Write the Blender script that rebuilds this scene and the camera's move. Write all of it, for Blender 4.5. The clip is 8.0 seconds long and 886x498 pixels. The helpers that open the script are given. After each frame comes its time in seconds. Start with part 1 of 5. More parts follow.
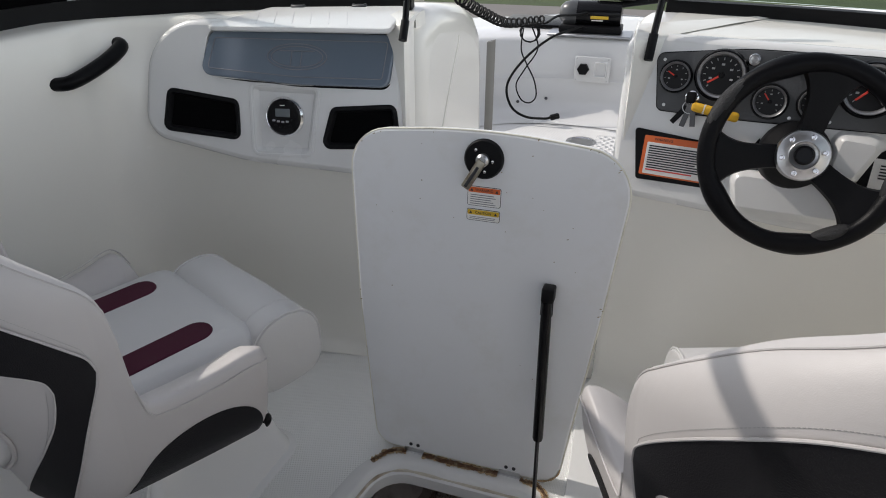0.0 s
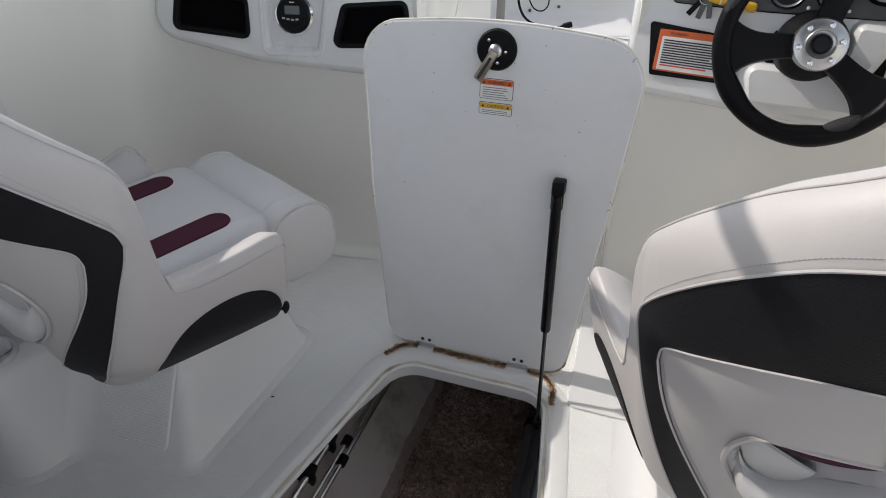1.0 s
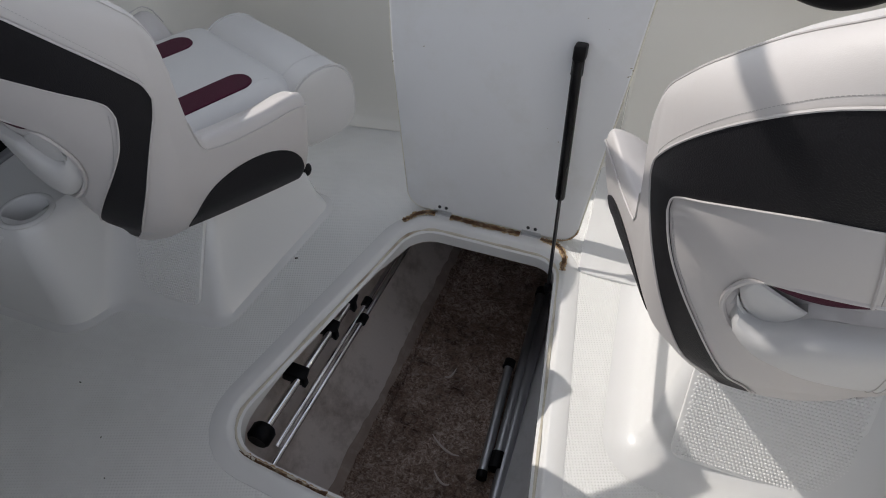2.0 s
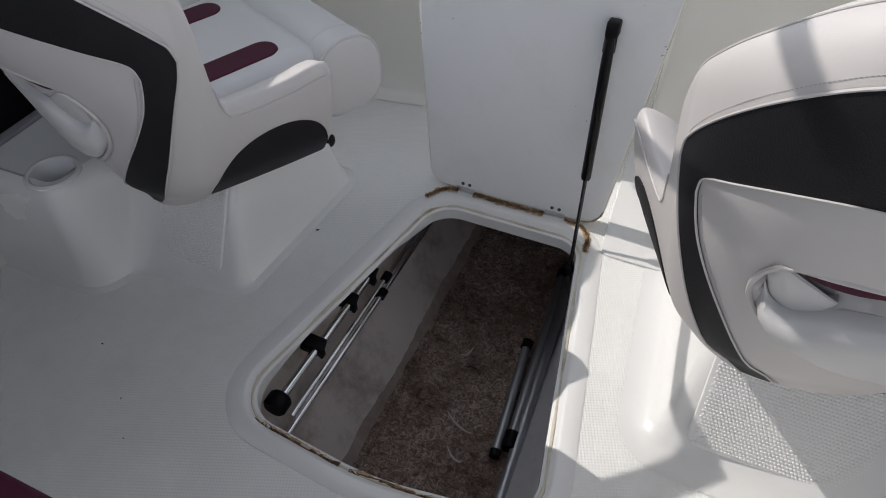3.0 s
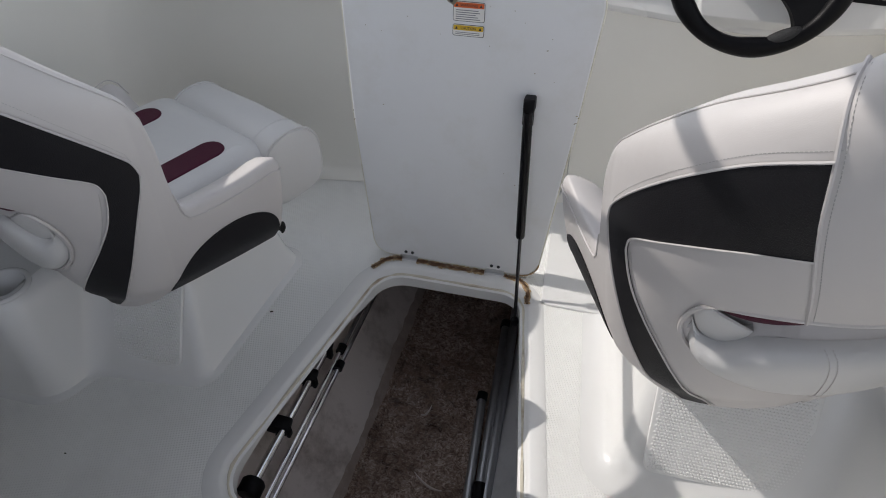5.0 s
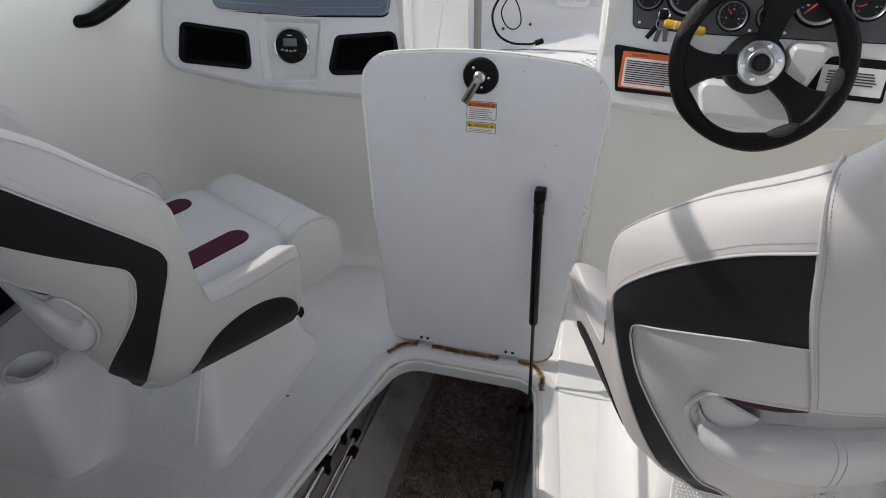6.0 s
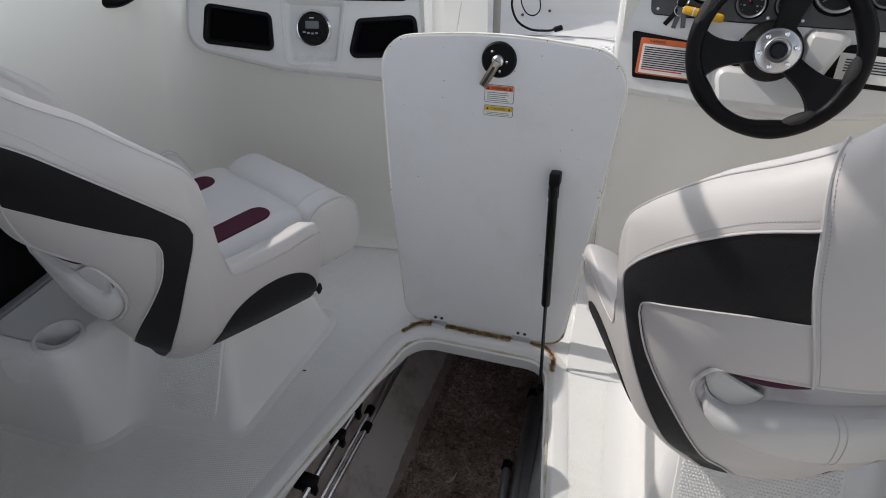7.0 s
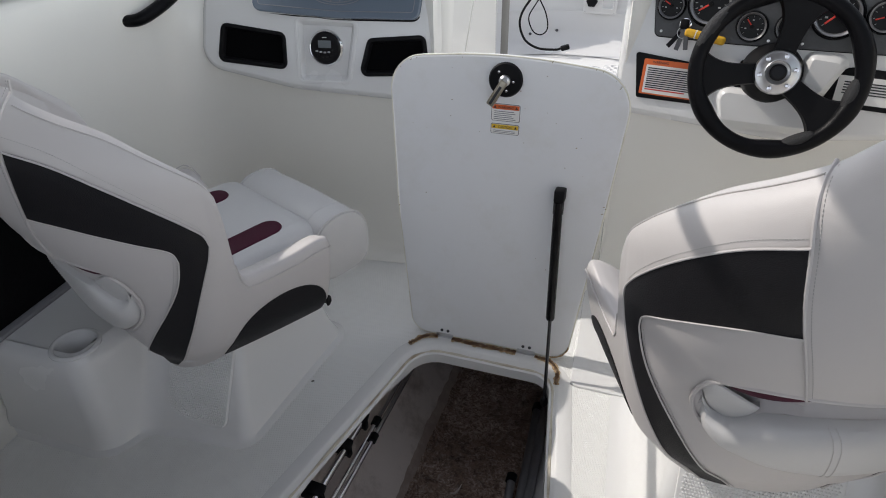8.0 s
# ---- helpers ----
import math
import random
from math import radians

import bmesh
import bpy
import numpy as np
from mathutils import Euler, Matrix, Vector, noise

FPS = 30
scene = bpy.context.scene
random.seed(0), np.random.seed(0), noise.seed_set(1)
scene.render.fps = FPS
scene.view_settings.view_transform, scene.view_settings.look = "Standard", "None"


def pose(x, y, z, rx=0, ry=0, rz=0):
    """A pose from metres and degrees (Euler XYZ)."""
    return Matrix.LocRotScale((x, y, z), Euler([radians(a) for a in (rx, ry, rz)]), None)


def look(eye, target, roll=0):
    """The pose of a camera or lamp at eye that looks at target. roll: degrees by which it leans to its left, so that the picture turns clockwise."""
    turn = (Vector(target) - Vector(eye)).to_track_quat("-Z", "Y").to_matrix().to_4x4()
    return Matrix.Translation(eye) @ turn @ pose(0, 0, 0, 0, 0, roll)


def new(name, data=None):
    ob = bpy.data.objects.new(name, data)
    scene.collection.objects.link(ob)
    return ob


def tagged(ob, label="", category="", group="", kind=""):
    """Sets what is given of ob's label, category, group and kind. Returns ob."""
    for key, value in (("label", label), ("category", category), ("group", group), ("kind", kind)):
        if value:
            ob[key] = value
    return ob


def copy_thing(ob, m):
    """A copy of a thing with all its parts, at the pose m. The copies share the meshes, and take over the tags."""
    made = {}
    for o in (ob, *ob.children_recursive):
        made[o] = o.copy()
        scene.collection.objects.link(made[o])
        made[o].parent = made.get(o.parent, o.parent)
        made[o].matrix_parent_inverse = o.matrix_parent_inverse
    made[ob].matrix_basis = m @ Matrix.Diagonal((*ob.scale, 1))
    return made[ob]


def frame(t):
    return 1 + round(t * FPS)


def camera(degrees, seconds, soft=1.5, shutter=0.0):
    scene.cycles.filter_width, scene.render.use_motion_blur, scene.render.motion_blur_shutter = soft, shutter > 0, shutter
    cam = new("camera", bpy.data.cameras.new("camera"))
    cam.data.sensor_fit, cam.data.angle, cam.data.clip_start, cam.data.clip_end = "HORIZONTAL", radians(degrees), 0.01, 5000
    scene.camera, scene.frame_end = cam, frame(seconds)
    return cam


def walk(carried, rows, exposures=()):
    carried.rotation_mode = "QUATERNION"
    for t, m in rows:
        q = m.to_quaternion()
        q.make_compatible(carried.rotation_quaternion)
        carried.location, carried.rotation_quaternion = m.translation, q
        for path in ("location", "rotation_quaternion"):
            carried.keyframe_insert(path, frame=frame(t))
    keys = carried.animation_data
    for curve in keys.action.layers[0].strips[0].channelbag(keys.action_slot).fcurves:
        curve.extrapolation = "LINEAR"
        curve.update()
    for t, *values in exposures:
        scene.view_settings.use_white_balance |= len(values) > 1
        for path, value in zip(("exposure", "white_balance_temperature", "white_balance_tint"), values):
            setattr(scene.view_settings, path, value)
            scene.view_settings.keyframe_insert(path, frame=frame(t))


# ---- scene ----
cam = camera(68.6, 8.0, 1.0)
PATH = [
    (0, (0.302, 0.007, 1.122), (-0.264, 1.657, 0.143), -0.9),
    (0.5, (0.307, -0.044, 1.093), (-0.271, 1.54, 0.016), -1.2),
    (1, (0.311, -0.049, 1.073), (-0.242, 1.485, -0.084), -1.2),
    (1.5, (0.319, -0.102, 1.066), (-0.188, 1.31, -0.257), -1.1),
    (3, (0.324, -0.097, 1.048), (-0.247, 1.143, -0.414), -1.5),
    (3.5, (0.32, -0.093, 1.045), (-0.238, 1.148, -0.421), -1.1),
    (4, (0.304, -0.093, 1.047), (-0.146, 1.17, -0.438), -0.8),
    (4.5, (0.288, -0.11, 1.094), (-0.097, 1.202, -0.366), -1.5),
    (5, (0.295, -0.153, 1.13), (-0.1, 1.272, -0.217), -1.3),
    (5.2, (0.297, -0.167, 1.141), (-0.115, 1.31, -0.143), -1.3),
    (6.3, (0.322, -0.179, 1.157), (-0.193, 1.39, 0.028), -2.4),
    (6.5, (0.322, -0.183, 1.16), (-0.198, 1.379, 0.023), -2.3),
    (7, (0.326, -0.21, 1.157), (-0.208, 1.325, -0.01), -2.1),
    (7.5, (0.332, -0.239, 1.174), (-0.22, 1.301, 0.024), -2.0),
    (8, (0.336, -0.236, 1.176), (-0.226, 1.316, 0.046), -2.0),
]
walk(cam, [(t, look(eye, target, roll)) for t, eye, target, roll in PATH], [(0.0, 0.16, 6750, 12), (0.5, 0.34, 6750, 12), (1.0, 0.40, 6750, 12), (3.0, 0.46, 6650, 12), (4.5, 0.42, 6650, 12), (6.3, 0.35, 6700, 12), (8.0, 0.38, 6700, 12)])

# ---- light ----
SUN_EL, SUN_AZ = 41.0, -81.0   # degrees above the horizon; bearing from the bow, port is minus
world = bpy.data.worlds.new("world")
scene.world = world
world.use_nodes = True
wn = world.node_tree.nodes
sky = wn.new("ShaderNodeTexSky")
sky.sky_type, sky.sun_disc = "NISHITA", False
sky.sun_elevation, sky.sun_rotation = radians(SUN_EL), radians(SUN_AZ)
sky.air_density, sky.dust_density, sky.ozone_density = 1.0, 0.6, 1.0
haze = wn.new("ShaderNodeHueSaturation")
haze.inputs["Saturation"].default_value = 0.38
world.node_tree.links.new(sky.outputs[0], haze.inputs["Color"])
world.node_tree.links.new(haze.outputs[0], wn["Background"].inputs[0])
wn["Background"].inputs[1].default_value = 0.205
sun = new("sun", bpy.data.lights.new("sun", "SUN"))
sun.data.energy, sun.data.angle, sun.data.color = 2.0, radians(0.3), (1.0, 0.965, 0.915)
to_sun = Vector((math.sin(radians(SUN_AZ)) * math.cos(radians(SUN_EL)), math.cos(radians(SUN_AZ)) * math.cos(radians(SUN_EL)), math.sin(radians(SUN_EL))))
sun.matrix_world = look(to_sun * 30, (0, 0, 0))

# ---- materials ----
def material(name, color, rough=0.4, metal=0.0, var=0.06, scale=6.0, bump=0.0, bump_scale=200.0, coat=0.0, dirt=None, dirt_amount=0.0, dirt_scale=3.0, spec=0.5):
    """A painted or moulded surface: two scales of tone, fine relief, and stains of its own shape."""
    m = bpy.data.materials.new(name)
    m.use_nodes = True
    n, l = m.node_tree.nodes, m.node_tree.links
    p = n["Principled BSDF"]
    tc = n.new("ShaderNodeTexCoord")
    big = n.new("ShaderNodeTexNoise")
    big.inputs["Scale"].default_value, big.inputs["Detail"].default_value = scale, 5
    l.new(tc.outputs["Object"], big.inputs["Vector"])
    mix = n.new("ShaderNodeMix")
    mix.data_type = "RGBA"
    mix.inputs[6].default_value = (*[c * (1 - var) for c in color], 1)
    mix.inputs[7].default_value = (*[min(1, c * (1 + var)) for c in color], 1)
    l.new(big.outputs["Fac"], mix.inputs[0])
    out = mix.outputs[2]
    if dirt:
        stain = n.new("ShaderNodeTexNoise")
        stain.inputs["Scale"].default_value, stain.inputs["Detail"].default_value, stain.inputs["Roughness"].default_value = dirt_scale, 9, 0.7
        l.new(tc.outputs["Object"], stain.inputs["Vector"])
        ramp = n.new("ShaderNodeValToRGB")
        ramp.color_ramp.elements[0].position, ramp.color_ramp.elements[1].position = 0.5, 0.72
        ramp.color_ramp.elements[1].color = (dirt_amount, dirt_amount, dirt_amount, 1)
        l.new(stain.outputs["Fac"], ramp.inputs[0])
        mix2 = n.new("ShaderNodeMix")
        mix2.data_type = "RGBA"
        mix2.inputs[7].default_value = (*dirt, 1)
        l.new(out, mix2.inputs[6])
        l.new(ramp.outputs[0], mix2.inputs[0])
        out = mix2.outputs[2]
    l.new(out, p.inputs["Base Color"])
    rr = n.new("ShaderNodeMapRange")
    rr.inputs[3].default_value, rr.inputs[4].default_value = max(0.02, rough - 0.06), rough + 0.06
    l.new(big.outputs["Fac"], rr.inputs[0])
    l.new(rr.outputs[0], p.inputs["Roughness"])
    p.inputs["Metallic"].default_value = metal
    p.inputs["Coat Weight"].default_value = coat
    p.inputs["Coat Roughness"].default_value = 0.08
    p.inputs["Specular IOR Level"].default_value = spec
    if bump:
        grain = n.new("ShaderNodeTexNoise")
        grain.inputs["Scale"].default_value, grain.inputs["Detail"].default_value = bump_scale, 3
        l.new(tc.outputs["Object"], grain.inputs["Vector"])
        b = n.new("ShaderNodeBump")
        b.inputs["Strength"].default_value, b.inputs["Distance"].default_value = bump, 0.002
        l.new(grain.outputs["Fac"], b.inputs["Height"])
        l.new(b.outputs[0], p.inputs["Normal"])
    return m


def nonskid(name, color, pitch, depth, rough=0.5):
    """Moulded deck tread: rows of small staggered pips in the gelcoat."""
    m = material(name, color, rough, var=0.05, scale=2.5, dirt=(0.45, 0.44, 0.41), dirt_amount=0.25, dirt_scale=2.0)
    n, l = m.node_tree.nodes, m.node_tree.links
    p = n["Principled BSDF"]
    tc = n.new("ShaderNodeTexCoord")
    mp = n.new("ShaderNodeMapping")
    mp.inputs["Rotation"].default_value = (0, 0, radians(24))
    mp.inputs["Scale"].default_value = (1 / pitch, 1 / pitch, 1 / pitch)
    l.new(tc.outputs["Object"], mp.inputs["Vector"])
    sep = n.new("ShaderNodeSeparateXYZ")
    l.new(mp.outputs[0], sep.inputs[0])
    waves = []
    for axis in (0, 1):
        k = n.new("ShaderNodeMath")
        k.operation = "MULTIPLY"
        k.inputs[1].default_value = math.tau
        l.new(sep.outputs[axis], k.inputs[0])
        w = n.new("ShaderNodeMath")
        w.operation = "SINE"
        l.new(k.outputs[0], w.inputs[0])
        waves.append(w)
    mr = n.new("ShaderNodeMath")
    mr.operation = "MULTIPLY"
    l.new(waves[0].outputs[0], mr.inputs[0])
    l.new(waves[1].outputs[0], mr.inputs[1])
    b = n.new("ShaderNodeBump")
    b.inputs["Strength"].default_value, b.inputs["Distance"].default_value = 1.0, depth
    l.new(mr.outputs[0], b.inputs["Height"])
    l.new(b.outputs[0], p.inputs["Normal"])
    return m


FIBRE_RAMP = ((0.38, (0.075, 0.047, 0.036)), (0.5, (0.33, 0.235, 0.19)), (0.62, (0.82, 0.72, 0.64)))


GEL = material("gelcoat_cream", (0.86, 0.845, 0.79), 0.22, var=0.03, scale=1.5, coat=0.35, bump=0.04, bump_scale=9)
WHITE = material("gelcoat_white", (0.76, 0.76, 0.75), 0.26, var=0.03, scale=2.0, coat=0.25, bump=0.03, bump_scale=12)
LIDGEL = material("lid_gelcoat", (0.80, 0.81, 0.82), 0.3, var=0.03, scale=4, dirt=(0.62, 0.6, 0.52), dirt_amount=0.3, dirt_scale=5)
TREAD = nonskid("deck_tread", (0.82, 0.82, 0.80), 0.0076, 0.00036, 0.6)
TREAD_BIG = material("step_tread", (0.78, 0.78, 0.77), 0.75, var=0.03, scale=4, spec=0.3)
VINYL = material("white_vinyl", (0.60, 0.595, 0.59), 0.42, var=0.05, scale=7, bump=0.10, bump_scale=900)
# white vinyl again, with the warm bounce of sunlit surfaces tinted into its colour
VINYL_BOUNCE = material("bounce_tinted_vinyl", (0.565, 0.54, 0.53), 0.45, var=0.05, scale=7, bump=0.09, bump_scale=900)
CHAR = material("charcoal_vinyl", (0.013, 0.0125, 0.0145), 0.5, var=0.15, scale=20, bump=0.5, bump_scale=600, spec=0.22)
MAROON = material("maroon_vinyl", (0.060, 0.006, 0.022), 0.6, var=0.15, scale=20, bump=0.3, bump_scale=500, spec=0.18)
BLACK = material("black_plastic", (0.005, 0.005, 0.006), 0.5, var=0.2, scale=30, bump=0.15, bump_scale=300, spec=0.16)
GLOSSBLACK = material("gloss_black", (0.006, 0.006, 0.007), 0.16, var=0.2, scale=20, spec=0.2)
RUBBER = material("black_rubber", (0.004, 0.004, 0.005), 0.34, var=0.25, scale=25, bump=0.25, bump_scale=500, spec=0.12)
CHROME = material("chrome", (0.82, 0.82, 0.83), 0.12, metal=1.0, var=0.05, scale=15)
STEEL = material("brushed_steel", (0.55, 0.55, 0.55), 0.3, metal=1.0, var=0.1, scale=40)
for skin in (VINYL, VINYL_BOUNCE):
    # soft creases of stuffed vinyl
    sn, sl = skin.node_tree.nodes, skin.node_tree.links
    crease, bend, where = sn.new("ShaderNodeTexNoise"), sn.new("ShaderNodeBump"), sn.new("ShaderNodeTexCoord")
    crease.inputs["Scale"].default_value, crease.inputs["Detail"].default_value, crease.inputs["Roughness"].default_value, crease.inputs["Distortion"].default_value = 16, 3, 0.5, 0.4
    bend.inputs["Strength"].default_value, bend.inputs["Distance"].default_value = 0.22, 0.006
    sl.new(where.outputs["Object"], crease.inputs["Vector"])
    sl.new(crease.outputs["Fac"], bend.inputs["Height"])
    fine = next(k for k in sn if k.bl_idname == "ShaderNodeBump" and k != bend)
    sl.new(bend.outputs[0], fine.inputs["Normal"])
ALU = material("satin_aluminium", (0.45, 0.46, 0.48), 0.38, metal=0.9, var=0.08, scale=30)

# ---- mesh helpers ----
def finish(bm, smooth=True, angle=40.0):
    bmesh.ops.remove_doubles(bm, verts=bm.verts, dist=1e-5)
    bmesh.ops.recalc_face_normals(bm, faces=bm.faces)
    for f in bm.faces:
        f.smooth = smooth and len(f.verts) < 7
    for e in bm.edges:
        e.smooth = len(e.link_faces) == 2 and e.calc_face_angle(0) < radians(angle)
    return bm


def part(name, bm, mat, parent=None, label="", at=None, smooth=True, angle=40.0):
    """One bmesh as one mesh object, under a thing or a part when a parent is given."""
    finish(bm, smooth, angle)
    me = bpy.data.meshes.new(name)
    bm.to_mesh(me)
    bm.free()
    me.materials.append(mat)
    ob = new(name, me)
    if parent:
        ob.parent = parent
    if at is not None:
        ob.matrix_basis = at
    if label:
        ob["label"] = label
    return ob


def thing(name, at, label, category, group=""):
    ob = new(name)
    ob.empty_display_size = 0.05
    ob.matrix_basis = at
    return tagged(ob, label, category, group)


def loft(rings, close_ring=True, caps=True, close_path=False, bm=None):
    bm = bm or bmesh.new()
    vs = [[bm.verts.new(p) for p in ring] for ring in rings]
    n = len(vs[0])
    pairs = list(zip(vs, vs[1:])) + ([(vs[-1], vs[0])] if close_path else [])
    for a, b in pairs:
        for i in range(n if close_ring else n - 1):
            j = (i + 1) % n
            bm.faces.new((a[i], a[j], b[j], b[i]))
    if caps and close_ring and not close_path:
        bm.faces.new(vs[0][::-1])
        bm.faces.new(vs[-1])
    return bm


def smooth_path(points, per=8):
    """A curve through the points (Catmull-Rom)."""
    pts = [Vector(p) for p in points]
    ext = [pts[0] * 2 - pts[1]] + pts + [pts[-1] * 2 - pts[-2]]
    out = []
    for i in range(1, len(ext) - 2):
        a, b, c, d = ext[i - 1:i + 3]
        for k in range(per):
            t = k / per
            out.append(0.5 * ((2 * b) + (c - a) * t + (2 * a - 5 * b + 4 * c - d) * t * t + (3 * b - a - 3 * c + d) * t ** 3))
    out.append(pts[-1])
    return out


def tube(points, radius, seg=10, closed=False, bm=None, flat=1.0):
    """A round bar along the points; radius is a number or one for each point."""
    pts = [Vector(p) for p in points]
    n = len(pts)
    rings, ref = [], None
    for i, p in enumerate(pts):
        a, b = (pts[i - 1], pts[(i + 1) % n]) if closed else (pts[max(0, i - 1)], pts[min(n - 1, i + 1)])
        d = (b - a).normalized()
        if ref is None:
            ref = d.orthogonal().normalized()
        ref = (ref - d * ref.dot(d)).normalized()
        side = d.cross(ref)
        r = radius[i] if isinstance(radius, (list, tuple)) else radius
        rings.append([p + (ref * math.cos(k * math.tau / seg) + side * flat * math.sin(k * math.tau / seg)) * r for k in range(seg)])
    return loft(rings, True, True, closed, bm)


def lathe(profile, seg=32, bm=None):
    """Turned about z: profile of (radius, z)."""
    bm = bm or bmesh.new()
    rings = [[(r * math.cos(k * math.tau / seg), r * math.sin(k * math.tau / seg), z) for k in range(seg)] for r, z in profile]
    ring_like = profile[0][0] > 1e-4 and profile[-1][0] > 1e-4
    return loft(rings, True, False, ring_like, bm)


def rbox(sx, sy, sz, r=0.004, seg=2, at=None, bm=None):
    """A box with rounded edges, centred."""
    bm = bm or bmesh.new()
    made = bmesh.ops.create_cube(bm, size=1.0)["verts"]
    bmesh.ops.scale(bm, vec=(sx, sy, sz), verts=made)
    edges = {e for v in made for e in v.link_edges}
    out = bmesh.ops.bevel(bm, geom=list(edges), offset=r, segments=seg, profile=0.5, affect="EDGES")
    if at is not None:
        vs = {v for f in out["faces"] for v in f.verts} | {v for v in made if v.is_valid}
        bmesh.ops.transform(bm, matrix=at, verts=list(vs))
    return bm


def round_poly(corners, seg=6):
    """A polygon with rounded corners: (x, y, radius) each, in order."""
    out = []
    n = len(corners)
    for i, (x, y, r) in enumerate(corners):
        p = Vector((x, y))
        a, b = Vector(corners[i - 1][:2]) - p, Vector(corners[(i + 1) % n][:2]) - p
        la, lb = a.length, b.length
        a, b = a / la, b / lb
        half = a.angle(b) / 2
        d = min(r / math.tan(half), la * 0.49, lb * 0.49)
        rr = d * math.tan(half)
        c = p + (a + b).normalized() * (rr / math.sin(half))
        s, e = p + a * d - c, p + b * d - c
        a0 = math.atan2(s.y, s.x)
        da = (math.atan2(e.y, e.x) - a0 + math.pi) % math.tau - math.pi
        out += [(c.x + rr * math.cos(a0 + da * k / seg), c.y + rr * math.sin(a0 + da * k / seg)) for k in range(seg + 1)]
    return out


def offset_poly(pts, d):
    """Grow a closed outline outward (counter-clockwise outlines) by d."""
    n, out = len(pts), []
    for i in range(n):
        a, b, c = Vector(pts[i - 1]), Vector(pts[i]), Vector(pts[(i + 1) % n])
        e1, e2 = (b - a), (c - b)
        n1 = Vector((e1.y, -e1.x)).normalized() if e1.length > 1e-7 else Vector((0, 0))
        n2 = Vector((e2.y, -e2.x)).normalized() if e2.length > 1e-7 else n1
        m = (n1 + n2)
        m = m.normalized() if m.length > 1e-6 else n2
        out.append(tuple(b + m * d / max(0.4, m.dot(n2))))
    return out


def slab(outline, z0, z1, r=0.003, bm=None):
    """A plate of the outline between z0 and z1 with softened rims."""
    rings = [[(x, y, z0 + r) for x, y in outline], [(x, y, z1 - r) for x, y in outline],
             [(x, y, z1 - 0.3 * r) for x, y in offset_poly(outline, -0.3 * r)], [(x, y, z1) for x, y in offset_poly(outline, -r)]]
    rings = [[(x, y, z0) for x, y in offset_poly(outline, -r)]] + rings
    return loft(rings, True, True, False, bm)


# ---- the boat's moulded structure ----
HATCH = round_poly([(-0.284, 0.298, 0.075), (0.01, 0.273, 0.6), (0.282, 0.315, 0.06), (0.184, 0.932, 0.055), (-0.158, 0.932, 0.075)], 7)
HATCH = [q for a, b in zip(HATCH, HATCH[1:] + HATCH[:1]) for q in ([a] if math.dist(a, b) < 0.08 else [(a[0] + (b[0] - a[0]) * k / 10, a[1] + (b[1] - a[1]) * k / 10) for k in range(10)])]


def ring(off, z):
    return [(x, y, z) for x, y in offset_poly(HATCH, off)]


def lip_ring(off, z):
    """The lower edge of the opening, trimmed higher along the port side."""
    def trim(x, y):
        return 0.024 * min(1.0, max(0.0, (y - 0.36) / 0.10)) * min(1.0, max(0.0, (0.86 - y) / 0.10)) if x < -0.10 else 0.0
    return [(x, y, z + trim(x, y)) for x, y in offset_poly(HATCH, off)]


def holed_sheet(outer, holes, z, thick):
    """A flat sheet with openings, with thickness."""
    bm = bmesh.new()
    es = []
    for loop in [outer] + holes:
        vs = [bm.verts.new((x, y, z)) for x, y in loop]
        es += [bm.edges.new((a, b)) for a, b in zip(vs, vs[1:] + vs[:1])]
    bmesh.ops.triangle_fill(bm, edges=es, use_beauty=True)
    ext = bmesh.ops.extrude_face_region(bm, geom=list(bm.faces))
    bmesh.ops.translate(bm, verts=[v for v in ext["geom"] if isinstance(v, bmesh.types.BMVert)], vec=(0, 0, -thick))
    return bm


floor = tagged(part("floor", holed_sheet([(-1.08, -1.6), (1.08, -1.6), (1.08, 1.45), (-1.08, 1.45)], [offset_poly(HATCH, 0.052)], 0.0, 0.03), TREAD, smooth=False),
               "white moulded cockpit floor with fine non-skid tread", "floor", kind="structure")
rim_rings = [ring(0.054, -0.004), ring(0.054, 0.0006), ring(0.052, 0.0014), ring(0.024, 0.0014), ring(0.020, 0.0004), ring(0.016, -0.004), ring(0.012, -0.0085),
             ring(0.003, -0.011), ring(0.0, -0.013), lip_ring(-0.001, -0.040), lip_ring(0.004, -0.044), lip_ring(0.012, -0.042)]
hatch_rim = tagged(part("trim_hatch_rim", loft(rim_rings, True, False), WHITE), "smooth white rim round the open floor locker", "hatch rim", kind="structure")
plate = round_poly([(0.235, 0.908, 0.02), (0.42, 0.905, 0.02), (0.42, 1.30, 0.01), (0.215, 1.30, 0.02)], 4)
tagged(part("trim_floor_plate", slab(plate, -0.002, 0.006, 0.003), WHITE), "smooth raised floor margin beside the hatch", "floor margin", kind="structure")


def liner_plan(s):
    """The inside line of the cockpit wall, from aft to the walk-through."""
    pts = [(-1.0, -1.6), (-1.0, -0.6), (-1.0, 0.2), (-0.998, 0.75), (-0.988, 0.98), (-0.968, 1.10), (-0.928, 1.192), (-0.85, 1.246), (-0.72, 1.272), (-0.55, 1.291), (-0.40, 1.311), (-0.262, 1.329), (-0.240, 1.345), (-0.238, 1.39)]
    return [(s * x, y) for x, y in pts]


